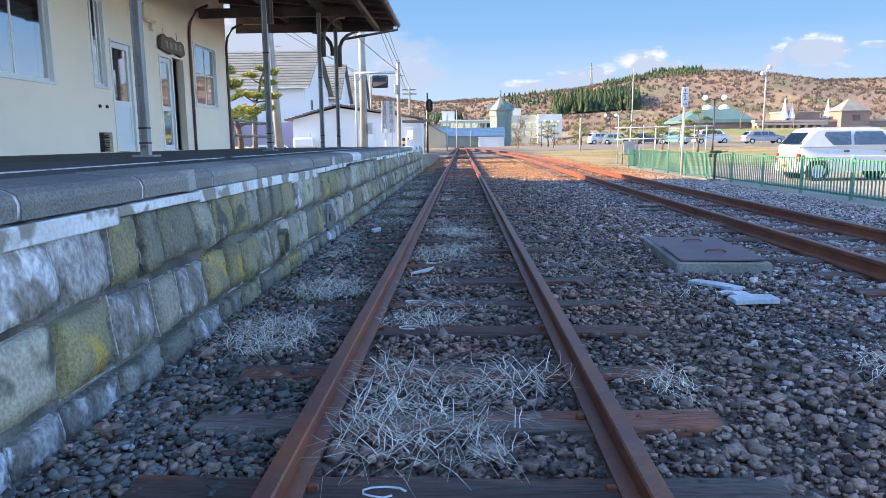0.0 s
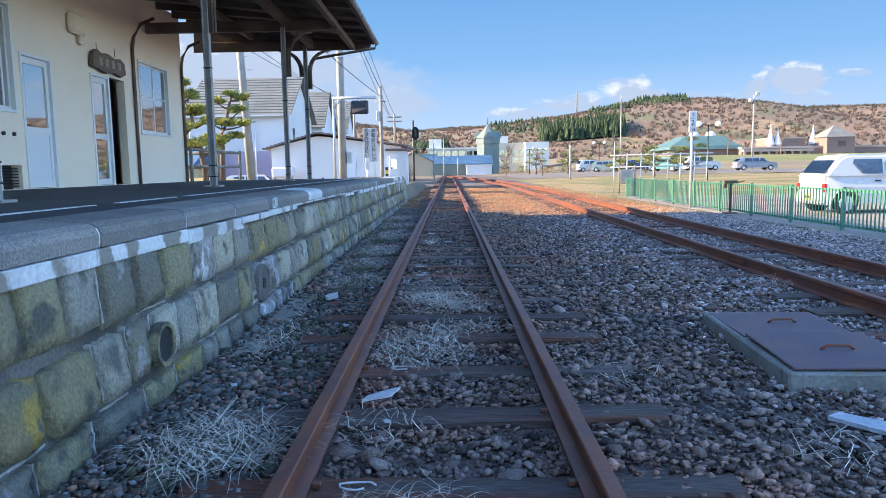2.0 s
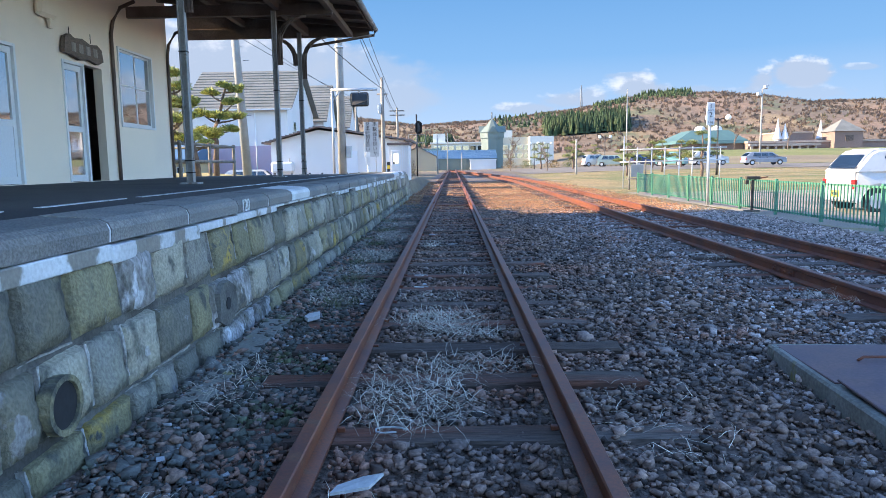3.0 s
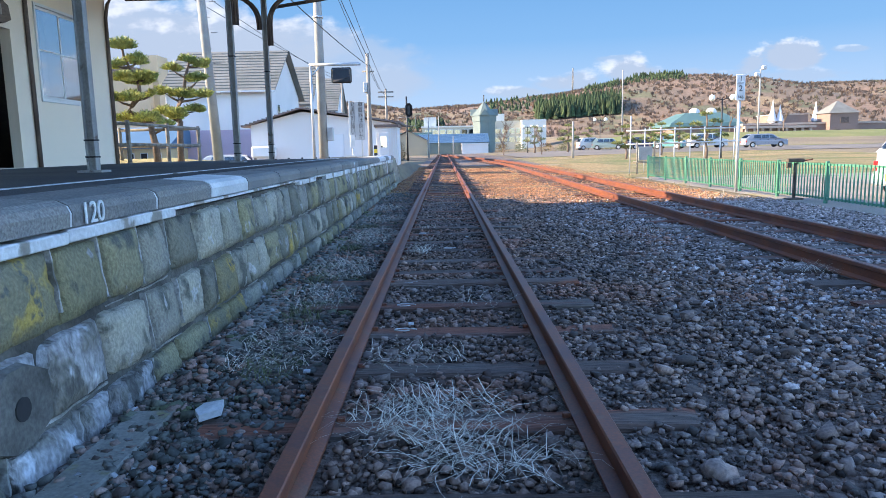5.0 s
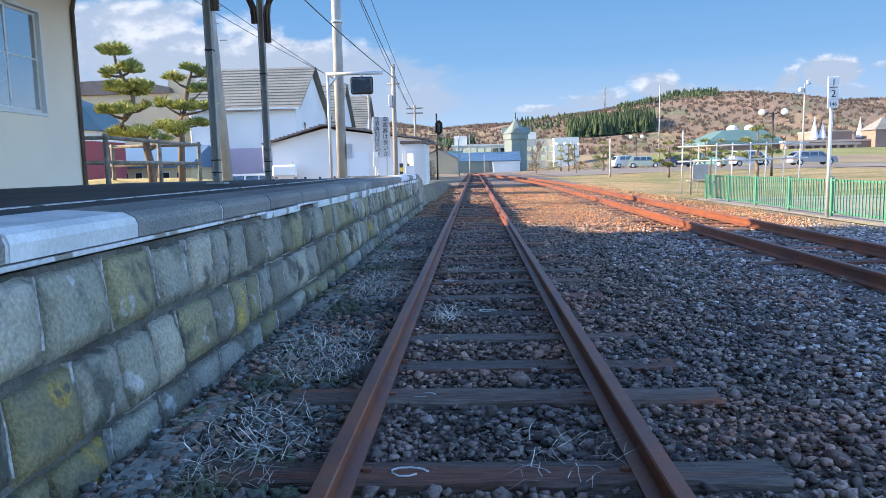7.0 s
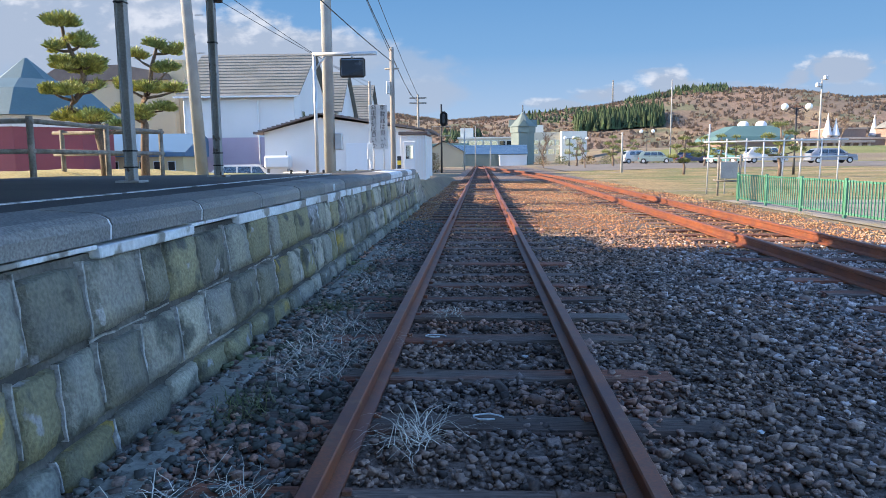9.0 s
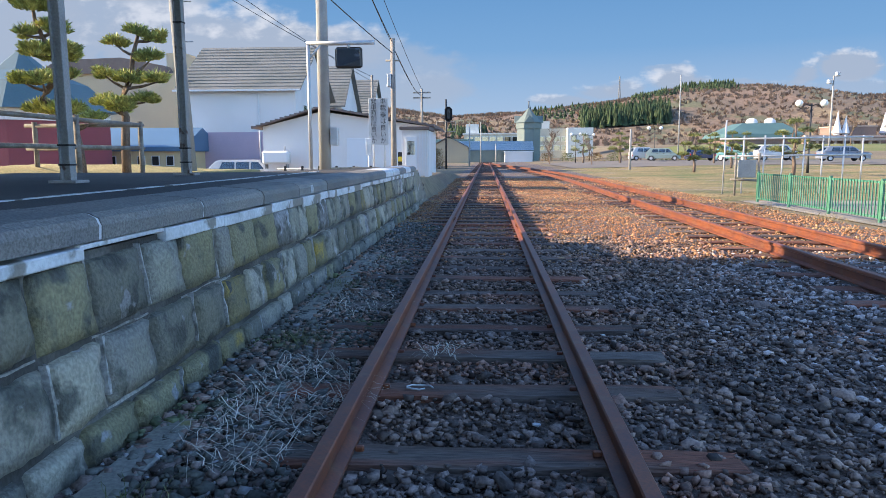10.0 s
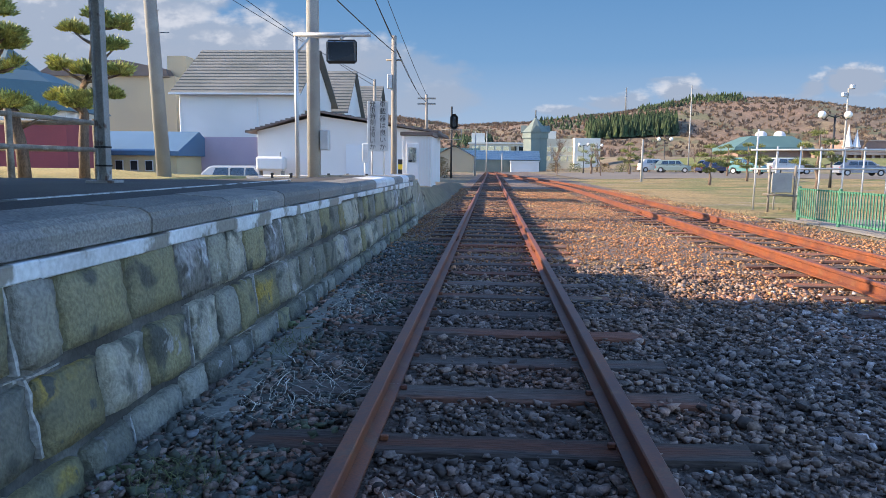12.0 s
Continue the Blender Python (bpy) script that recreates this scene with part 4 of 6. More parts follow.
def needle_pad(bm, c, r, rng, count, thick=.72):
    """A flat cloud of needle tufts: thin blades that rise from an uneven pad."""
    for _ in range(count):
        a, q = rng.uniform(0, 6.283), math.sqrt(rng.random())
        lob = 1 + .22 * math.sin(3 * a + c.x * 5) + .12 * math.sin(7 * a + c.z * 9)
        z = rng.uniform(-.35, 1.0) * (1 - q * q * .8)
        p = c + Vector((math.cos(a) * q * r * lob, math.sin(a) * q * r * lob, z * r * thick))
        out = Vector((math.cos(a) * q, math.sin(a) * q, .55 + .3 * z)) + Vector((rng.uniform(-.6, .6), rng.uniform(-.6, .6), rng.uniform(-.3, .5)))
        out.normalize()
        ln = rng.uniform(.06, .13)
        side = out.cross(Vector((rng.uniform(-1, 1), rng.uniform(-1, 1), .3))).normalized() * rng.uniform(.008, .018)
        tip = p + out * ln
        v = [bm.verts.new(p - side), bm.verts.new(p + side), bm.verts.new(tip + side * .3), bm.verts.new(tip - side * .3)]
        bm.faces.new(v)


M_NEEDLE_DARK = mat("dark_pine_needles", (0.1, 0.125, 0.04), (0.22, 0.23, 0.065), rough=0.7, big=3, fine=15, grain=0.3, bump=0, island=0.45)


def garden_pine(at, trunk, pads, label, seed, dens=900, size=1.0, needles=M_NEEDLE):
    rng = random.Random(seed)
    t = thing("pine_tree", label, "tree", at)
    n = len(trunk)
    part("trunk", tube(B(), [Vector(p) * size for p in trunk], [(.085 * (1 - k / n) + .02) * size for k in range(n)], 8), M_BARK, t)
    crown = B()
    for x, y, z, r in [(a, b, c - .06, d * .86) for a, b, c, d in pads]:
        c = Vector((x, y, z)) * size
        near = min(trunk, key=lambda p: (Vector(p) * size - c).length + (5 if p[2] > z - .02 else 0))
        near = Vector(near) * size
        mid = near.lerp(c, .55) + Vector((0, 0, -.05))
        limbs = B()
        tube(limbs, [near, mid, c + Vector((0, 0, -.05))], [.035 * size, .028 * size, .012 * size], 6)
        part("limb", limbs, M_BARK, t)
        k = int(dens * (r / .4) ** 2)
        needle_pad(crown, c, r * size, rng, k)
        for _ in range(6):
            a = rng.uniform(0, 6.28)
            needle_pad(crown, c + Vector((math.cos(a) * r * .75, math.sin(a) * r * .75, rng.uniform(-.1, .08))) * size, r * rng.uniform(.3, .5) * size, rng, k // 4, .6)
    part("crown", crown, needles, t, "dense green needle pads")


garden_pine((-7.87, 26.5, 1.12), [(0, 0, -.3), (-.04, 0, .3), (-.1, 0, .6), (-.13, 0, .87), (-.4, .05, 1.05), (-.74, .05, 1.23), (-.62, .03, 1.38), (-.45, 0, 1.53), (-.36, 0, 1.8), (-.38, 0, 2.03), (-.59, 0, 2.39), (-.72, 0, 2.7), (-.75, 0, 2.98)],
            [(-.72, 0, 3.02, .34), (-.4, .1, 2.66, .27), (-.84, -.1, 2.52, .2), (-.74, .15, 2.2, .3), (-.16, -.1, 2.16, .3), (-.46, .3, 2.08, .36), (-.98, -.1, 1.64, .22), (-.66, .2, 1.66, .34), (-.08, 0, 1.72, .13), (-.76, .1, 1.1, .3), (-.2, -.1, 1.06, .34), (.22, .1, .9, .24), (-.4, -.4, 1.6, .26), (-.5, -.4, 2.15, .24)],
            "trained garden pine with flat needle pads and a bent trunk", 1, dens=1500)
garden_pine((-7.92, 28.3, 1.1), [(0, 0, -.3), (.02, 0, .5), (.06, 0, 1.0), (-.06, 0, 1.3), (.1, 0, 1.6), (.23, 0, 1.86), (.3, 0, 2.3), (.4, 0, 2.6), (.48, 0, 2.86)],
            [(.42, 0, 2.86, .24), (.8, .1, 2.76, .22), (-.06, 0, 2.64, .24), (.64, .1, 2.33, .28), (-.34, 0, 1.98, .22), (.2, .1, 1.86, .36), (.86, -.1, 1.84, .25), (-.4, .1, 1.38, .3), (-.04, -.1, 1.26, .3), (.46, .1, 1.42, .28), (-.1, .4, 1.9, .24), (.1, -.35, 1.3, .26)],
            "trained garden pine with separate needle pads", 2, dens=1500)
M_LOG = mat("grey_log", (0.24, 0.22, 0.19), (0.15, 0.13, 0.11), rough=0.95, big=5, fine=40, grain=0.3, bump=0.5, bump_d=0.005)
logf = thing("log_fence", "low grey weathered log fence round the pines", "fence", (-6.9, 22.6, .98))
for x, y in ((-3.2, -.2), (-2.1, -.1), (-1.05, 0), (0, 0), (.0, 2.2), (0, 4.4), (-2.2, 4.4)):
    part("post", tube(B(), [(x, y, -.3), (x, y, .95)], .05, 8), M_LOG, logf)
for z in (.42, .88):
    part("rail", tube(B(), [(-3.6, -.2, z), (-1.6, -.06, z), (.06, 0, z)], .04, 7), M_LOG, logf)
    part("rail", tube(B(), [(0, 0, z), (0, 4.5, z)], .04, 7), M_LOG, logf)
    part("rail", tube(B(), [(0, 4.4, z), (-2.4, 4.4, z)], .04, 7), M_LOG, logf)

# ---- buildings on the town side ----
M_MAROON = mat("maroon_wall", (0.24, 0.055, 0.065), (0.2, 0.05, 0.06), rough=0.8, big=0.4, fine=15, grain=0.08)
M_BLUEROOF = mat("blue_sheet_roof", (0.085, 0.16, 0.26), (0.1, 0.18, 0.29), rough=0.5, big=0.3, fine=10, grain=0.06)
M_TEAL = mat("teal_sheet_roof", (0.085, 0.155, 0.15), (0.07, 0.13, 0.13), rough=0.5, big=0.2, fine=8, grain=0.08)
M_TAN = mat("tan_wall", (0.42, 0.35, 0.24), (0.38, 0.32, 0.23), rough=0.85, big=0.2, fine=10, grain=0.06)
M_PALEY = mat("pale_yellow_wall", (0.6, 0.48, 0.28), (0.55, 0.45, 0.28), rough=0.85, big=0.3, fine=10, grain=0.06)


def ring(n, r, z, turn=0.0):
    return [(r * math.cos(turn + 2 * math.pi * k / n), r * math.sin(turn + 2 * math.pi * k / n), z) for k in range(n)]


def loft(rings, cap=True):
    bm = B()
    rs = [[bm.verts.new(p) for p in r] for r in rings]
    for a, b in zip(rs, rs[1:]):
        n = len(a)
        for k in range(n):
            bm.faces.new((a[k], a[(k + 1) % n], b[(k + 1) % n], b[k]))
    if cap:
        bm.faces.new(list(reversed(rs[0])))
        bm.faces.new(rs[-1])
    return bm


M_PAVROOF = mat("grey_teal_sheet_roof", (0.075, 0.12, 0.13), (0.095, 0.14, 0.15), rough=0.5, big=0.3, fine=10, grain=0.1)
pav = thing("pavilion", "eight-sided maroon pavilion with a grey teal metal roof", "pavilion", (-28.2, 55, -.3))
part("wall", loft([ring(8, 4.7, -.5, .39), ring(8, 4.7, 3.6, .39)]), M_MAROON, pav)
part("window_band", loft([ring(8, 4.75, 3.6, .39), ring(8, 4.75, 4.3, .39)]), M_WALLW, pav)
part("roof", loft([ring(8, 5.3, 4.25, .39), ring(8, 3.6, 5.9, .39), ring(8, 2.0, 6.6, .39)]), M_PAVROOF, pav)
part("lantern_roof", loft([ring(8, 1.7, 6.6, .39), ring(8, .1, 8.0, .39)]), M_PAVROOF, pav)
tan = thing("block_building", "large tan flat-walled building with a dark curved roof", "building", (-47, 86, -.3))
part("wall", box(B(), 0, 14.5, 0, 14, -1, 10.2), M_TAN, tan)
part("roof", prism(B(), [(-.4, 10.2), (14.0, 10.2), (13.6, 10.9), (9, 11.8), (2, 11.6)], -.4, 14.4), M_SHEDROOF, tan)
part("chimney", box(B(), 13.2, 15.2, 1, 4, -1, 12.4), M_TAN, tan)
low = thing("low_building", "low pale yellow building with a bright blue roof", "building", (-27.3, 60, -.3))
part("wall", box(B(), 0, 6.6, 0, 6, -1, 1.95), M_PALEY, low)
part("roof", prism(B(), [(-.3, 1.9), (6.3, 1.9), (6.3, 2.2), (3, 3.6), (-.3, 2.2)], -.3, 6.9, "x"), M_BLUEROOF, low)
for k in range(6):
    w = part("window", box(B(), .4 + 1.02 * k, .95 + 1.02 * k, -.06, -.004, .9, 1.6), M_ALU, low)
    part("pane", box(B(), .45 + 1.02 * k, .9 + 1.02 * k, -.075, -.062, .95, 1.55), M_DARK, w)
# openings of the white house
for x, z, w_, h_ in ((9.2, 3.4, .9, 1.0),):
    wv = part("window", box(B(), 8.41, 8.47, 2.0, 2.0 + w_, z, z + h_), M_ALU, h1)
    part("pane", box(B(), 8.472, 8.485, 2.06, 1.94 + w_, z + .06, z + h_ - .06), M_GLASS, wv)
for x in (0.1, 5.7):
    part("downpipe", tube(B(), [(x, -.08, -1), (x, -.08, 5.0)], .05, 6), M_ALU, h1)
part("eaves_gutter", box(B(), -.5, 8.9, -.62, -.5, 5.2, 5.32), M_ALU, h1)
for hh, w_ in ((h2, 7.6), (h3, 7.2)):
    wv = part("window", box(B(), w_ + .01, w_ + .06, 3.2, 4.6, 3.6, 4.8), M_ALU, hh)
    part("pane", box(B(), w_ + .062, w_ + .075, 3.28, 4.52, 3.68, 4.72), M_GLASS, wv)


# ---- vehicles ----
M_TYRE = mat("tyre_rubber", (0.03, 0.03, 0.032), rough=0.9, fine=60, grain=0.2)
M_CARGLASS = glass_mat("car_glass", (0.18, 0.2, 0.22), see=0.3)
M_LIGHTRED = mat("red_lamp", (0.45, 0.02, 0.02), rough=0.2, fine=40, grain=0.1, bump=0)
M_TRIM = mat("black_trim", (0.03, 0.03, 0.03), rough=0.6, fine=40, grain=0.1, bump=0)


def paint(name, c):
    return mat(name, c, rough=0.3, fine=6, grain=0.03, bump=0, coat=0.5)


def vehicle(name, label, at, rz, L, W, H, colour, hood=.8, rake=.35, plate=None, group=""):
    """A car that heads +x, its tail at x = 0: body shell, glass, wheels, lamps, bumpers."""
    v = thing(name, label, "car", at, rz, group)
    belt = H * .64
    r = .29 if H < 1.6 else .32
    axles = (L * .155, L * .83)
    lower = [(0.03, .32), (.0, .55), (.03, belt)]
    lower += [(L - hood, belt + .02), (L - .12, belt - .12), (L, belt - .3), (L - .02, .3)]
    arch = []
    for ax in reversed(axles):
        arch += [(ax + (r + .06) * math.cos(math.pi * k / 8), max(.24, .29 + (r + .06) * math.sin(math.pi * k / 8))) for k in range(9)]
    bm = B()
    prism(bm, lower + [(L - .05, .24)] + arch + [(.05, .24)], -W / 2, W / 2)
    for q in bm.verts:
        k = max(0.0, abs(q.co.x - L / 2) / (L / 2) - .8) / .2
        q.co.y *= 1 - .09 * k * k
    bmesh.ops.bevel(bm, geom=[e for e in bm.edges if abs(abs(e.verts[0].co.y) - abs(e.verts[1].co.y)) < .03 and e.verts[0].co.z > .5 and e.verts[1].co.z > .5 and e.verts[0].co.y * e.verts[1].co.y > 0], offset=.05, segments=2, affect="EDGES")
    part("body", bm, colour, v, smooth=False)
    cab_w = lambda z: W / 2 * (1 - .16 * (z - belt) / (H - belt))
    side = [(.03, belt), (.07, belt + .1), (.07 + rake * .9, H - .1), (.2 + rake * 1.05, H - .01), (L - hood - rake - .28, H), (L - hood - rake, H - .05), (L - hood + .15, belt + .02)]
    bm = B()
    rs = []
    for s in (-1, 1):
        rs.append([bm.verts.new((x, s * (cab_w(z) - .01), z)) for x, z in side])
    n = len(side)
    bm.faces.new(rs[0])
    bm.faces.new(list(reversed(rs[1])))
    for k in range(n):
        bm.faces.new((rs[0][k], rs[1][k], rs[1][(k + 1) % n], rs[0][(k + 1) % n]))
    bmesh.ops.recalc_face_normals(bm, faces=bm.faces[:])
    bmesh.ops.bevel(bm, geom=[e for e in bm.edges if e.verts[0].co.z > belt + .08 and e.verts[1].co.z > belt + .08], offset=.075, segments=3, affect="EDGES")
    part("cabin", bm, colour, v)
    z0, z1 = belt + .05, H - .13
    xs0, xs1 = .5 + rake * .4, L - hood - .12
    cuts = [xs0, xs0 + (xs1 - xs0) * .36, xs0 + (xs1 - xs0) * .68, xs1] if L > 3.8 else [xs0, xs0 + (xs1 - xs0) * .42, xs1]
    for s in (-1, 1):
        for i, (a, b) in enumerate(zip(cuts, cuts[1:])):
            a2, b2 = a + .04, b - .04
            ta, tb = a2 + (.12 if i == 0 and L > 3.45 else 0), b2 - (rake * .8 if i == len(cuts) - 2 else 0)
            bm = B()
            f = [bm.verts.new((x, s * (cab_w(z) + .004), z)) for x, z in ((a2 + (.22 if i == 0 and L < 3.45 else 0), z0), (b2, z0), (tb, z1), (ta + .04, z1), (ta, z1 - .1))]
            bm.faces.new(f if s < 0 else list(reversed(f)))
            bmesh.ops.solidify(bm, geom=bm.faces[:], thickness=.006)
            part("side_window", bm, M_CARGLASS, v)
            part("door_handle", box(B(), b2 - .2, b2 - .05, s * (W / 2 + .012) - .012, s * (W / 2 + .012) + .012, belt - .14, belt - .1, .004), M_TRIM, v)
    bm = B()
    f = [bm.verts.new(p) for p in ((.045, -W * .4, belt + .08), (.045, W * .4, belt + .08), (.03 + rake * .85, W * .36, H - .14), (.03 + rake * .85, -W * .36, H - .14))]
    bm.faces.new(list(reversed(f)))
    bmesh.ops.solidify(bm, geom=bm.faces[:], thickness=.02)
    part("rear_window", bm, M_CARGLASS, v)
    bm = B()
    f = [bm.verts.new(p) for p in ((L - hood + .11, -W * .42, belt + .07), (L - hood + .11, W * .42, belt + .07), (L - hood - rake + .06, W * .37, H - .1), (L - hood - rake + .06, -W * .37, H - .1))]
    bm.faces.new(f)
    bmesh.ops.solidify(bm, geom=bm.faces[:], thickness=.02)
    part("windscreen", bm, M_CARGLASS, v)
    part("rear_bumper", box(B(), -.05, .12, -W * .46, W * .46, .26, .52, .04), colour, v)
    part("front_bumper", box(B(), L - .12, L + .04, -W * .46, W * .46, .24, .5, .04), colour, v)
    for s in (-1, 1):
        part("tail_lamp", box(B(), -.012, .06, s * W * .42 - .07, s * W * .42 + .07, .56, .78, .015), M_LIGHTRED, v)
        part("headlamp", box(B(), L - .2, L - .01, s * W * .38 - .14, s * W * .38 + .14, belt - .3, belt - .15, .03), M_ALU, v)
        part("door_mirror", box(B(), L - hood - .12, L - hood + .02, s * (W / 2 + .09) - .08, s * (W / 2 + .09) + .08, belt + .02, belt + .16, .03), colour, v)
        for ax in axles:
            w = part("wheel", tube(B(), [(ax, s * (W / 2 - .17), r), (ax, s * (W / 2 - .01), r)], r, 20), M_TYRE, v)
            bm = tube(B(), [(ax, s * (W / 2 - .02), r), (ax, s * (W / 2 + .004), r)], r * .64, 14)
            part("rim", bm, M_GALV, w)
    if plate:
        part("number_plate", box(B(), -.062, -.05, -.17, .17, .36, .52), plate, v)
        part("plate_bar", box(B(), -.066, -.063, -.12, .12, .4, .47), M_TRIM, v)
    return v


P_WHITE = paint("white_car_paint", (0.5, 0.5, 0.5))
vehicle("car", "small white hatchback parked behind the green fence", (9.3, 21.75, -.06), 0, 3.4, 1.475, 1.5, P_WHITE, hood=.75, rake=.32, plate=M_YELLOW)
vehicle("car", "light grey estate car parked on the asphalt", (33.5, 86, .55), 0, 4.6, 1.75, 1.5, paint("grey_blue_paint", (0.2, 0.22, 0.27)), hood=1.1, rake=.5)
vehicle("car", "white minivan parked on the asphalt", (30.6, 95, .55), 0, 4.5, 1.7, 1.8, P_WHITE, hood=.9, rake=.4)
vehicle("car", "pale teal boxy small car parked on the asphalt", (25.5, 92, .55), -40, 3.5, 1.5, 1.7, paint("teal_paint", (0.1, 0.24, 0.25)), hood=.7, rake=.25)
vehicle("car", "dark blue hatchback parked on the asphalt", (23.3, 96, .55), 10, 3.8, 1.65, 1.5, paint("navy_paint", (0.03, 0.035, 0.09)), hood=.9, rake=.4)
vehicle("car", "grey green estate car parked on the asphalt", (21.2, 108, .5), -10, 4.4, 1.7, 1.6, paint("sage_paint", (0.2, 0.26, 0.25)), hood=1.0, rake=.4)
vehicle("car", "silver boxy van parked on the asphalt", (19.4, 109, .5), 10, 3.6, 1.6, 1.75, paint("silver_paint", (0.5, 0.5, 0.5)), hood=.7, rake=.3)
vehicle("car", "white van parked behind the platform", (-15.6, 52, -.55), 10, 4.2, 1.7, 1.6, P_WHITE, hood=.9, rake=.4)

# ---- lamps, racks and posts on the far side ----
M_GLOBE = mat("white_globe", (0.8, 0.8, 0.78), rough=0.3, fine=30, grain=0.03, bump=0)


def globe_lamp(at, h, half, r, label="dark street lamp with two white globes"):
    l = thing("street_lamp", label, "street lamp", at)
    part("post", tube(B(), [(0, 0, -.2), (0, 0, .8), (0, 0, h)], [.1, .06, .05], 10), M_BLACK, l)
    for s in (-1, 1):
        part("arm", tube(B(), [(0, 0, h - .15), (s * half * .5, 0, h - .02), (s * half * .85, 0, h - .3), (s * half, 0, h - .2)], .035, 6), M_BLACK, l)
        bm = B()
        bmesh.ops.create_uvsphere(bm, u_segments=16, v_segments=10, radius=r, matrix=Matrix.Translation((s * half, 0, h - .2 + r)))
        part("globe", bm, M_GLOBE, l, smooth=True)


globe_lamp((20.1, 58.3, .1), 4.25, .75, .22)
globe_lamp((22.8, 110, .4), 4.4, .8, .25)
globe_lamp((12.5, 112, .3), 3.8, .6, .22)
globe_lamp((16.3, 125, .6), 3.8, .6, .22)
fl = pole_thing("floodlight_mast", "tall slim floodlight mast with two lamps", 47.0, 112.7, .6, 11.2, .16, .1, M_CONC, cat="street lamp")
for s in (-.5, .5):
    part("floodlight", box(B(), s - .3, s + .3, -.3, .3, 10.6 + s, 11.2 + s, .1), M_GALV, fl)
for x, y, h, zz in ((26.5, 112, 11.5, .5), (11.5, 70, 3.2, .1), (-1.9, 96, 5.0, 0), (-.8, 125, 6.5, 0), (1.5, 118, 3.0, 0), (-4.3, 90, 5.4, 0)):
    pole_thing("utility_pole", "thin distant pale pole", x, y, zz, h, .1, .07, M_CONC)

rack = thing("pipe_rack", "open rack of galvanised scaffold pipes beside the fence", "rack", (7.7, 36.4, -.02))
for k in range(8):
    x = .62 * k
    part("upright", tube(B(), [(x, .1 * (k % 2), -.1), (x + .03, .1 * (k % 2), 2.35 if k == 0 else 1.86)], .026, 7), M_GALV, rack)
for z in (1.2, 1.75):
    part("crossbar", tube(B(), [(-.15, 0, z), (4.6, 0, z + .05)], .03, 7), M_GALV, rack)
for x in (0, .7):
    part("brace", tube(B(), [(x, -1.1, -.1), (x, -1.1, 1.3)], .035, 7), M_LOG, rack)
part("crossbar", tube(B(), [(-.15, -1.1, .5), (.9, -1.1, .45)], .035, 7), M_LOG, rack)
part("board", box(B(), .05, .6, -1.16, -1.12, .55, 1.1, .01), M_CONC, rack, "pale weathered board")

# ---- hall with green roof, far side ----
M_PINKWALL = mat("pinkish_brick_wall", (0.24, 0.165, 0.135), (0.2, 0.14, 0.118), rough=0.85, big=0.1, fine=3, grain=0.1)
M_COLUMN = mat("pale_stone_column", (0.42, 0.33, 0.27), (0.36, 0.29, 0.24), rough=0.85, big=0.3, fine=5, grain=0.1)
hall = thing("hall", "low pinkish hall with teal roof, white domes and spires", "building", (58, 187, 1.2))
part("wall", box(B(), .6, 17, 0, 16, -3, 4.2), M_PINKWALL, hall)
part("teal_roof", loft([[(-.8, -1.2, 4.1), (18.2, -1.2, 4.1), (18.2, 17, 4.1), (-.8, 17, 4.1)], [(-.3, -.8, 5.0), (17.7, -.8, 5.0), (17.7, 16.6, 5.0), (-.3, 16.6, 5.0)],
                        [(5.0, 4, 7.7), (14.6, 4, 7.7), (14.6, 12, 7.7), (5.0, 12, 7.7)]]), M_TEAL, hall)
for x in (7.9, 12.3):
    part("dome", dome(tube(B(), [(x, 6, 7.5), (x, 6, 8.0)], 1.35, 16), (x, 6, 8.0), 1.35, .75), M_WALLW, hall)
part("long_wing", box(B(), 17.01, 58, -3, 10, -3, 4.0), M_PINKWALL, hall)
part("wing_parapet", box(B(), 16.8, 58.2, -3.3, 10.2, 4.003, 4.5), M_COLUMN, hall)
part("upper_wing", box(B(), 25.8, 34.2, -1, 9, 4.503, 6.5), M_PINKWALL, hall)
part("upper_parapet", box(B(), 25.6, 34.4, -1.2, 9.2, 6.503, 6.8), M_COLUMN, hall)
for x, y, z, r in ((24.7, -2, 10.2, 1.15), (26.6, -2, 9.0, 1.0), (37.6, 2, 10.0, 1.1)):
    part("spire", loft([ring(12, r * .55, 3.0), ring(12, r * .55, 4.7), ring(12, r, 5.0), ring(12, r * .72, 5.9), ring(12, r * .3, (z + 6) / 2), ring(12, .04, z)]), M_WALLW, hall).location = (x, y, 0)
tw = part("tower", box(B(), 37.6, 44.6, -5, 2, -3, 6.6), M_PINKWALL, hall)
part("tower_roof", loft([[(37.2, -5.4, 6.6), (45, -5.4, 6.6), (45, 2.4, 6.6), (37.2, 2.4, 6.6)], [(41.0, -1.6, 9.7), (41.2, -1.6, 9.7), (41.2, -1.4, 9.7), (41.0, -1.4, 9.7)]]), M_SLATE, tw)
for k in range(10):
    x = 18.0 + 4.0 * k
    if 37 < x + 2.4 and x < 45:
        continue
    w = part("window", box(B(), x, x + 2.6, -3.15, -3.01, -1.2, 2.6), M_DARKWOOD, hall)
    for j in range(2):
        part("pane", box(B(), x + .15 + 1.2 * j, x + 1.2 + 1.2 * j, -3.25, -3.16, -1.0, 2.4), M_CARGLASS, w)
for k in range(9):
    x = 17.2 + 2.0 * k
    part("column", box(B(), x, x + .55, -4.2, -3.7, -3, 3.2), M_COLUMN, hall)
part("porch_roof", box(B(), 16.9, 34.6, -4.5, -3.31, 3.203, 3.8), M_COLUMN, hall)
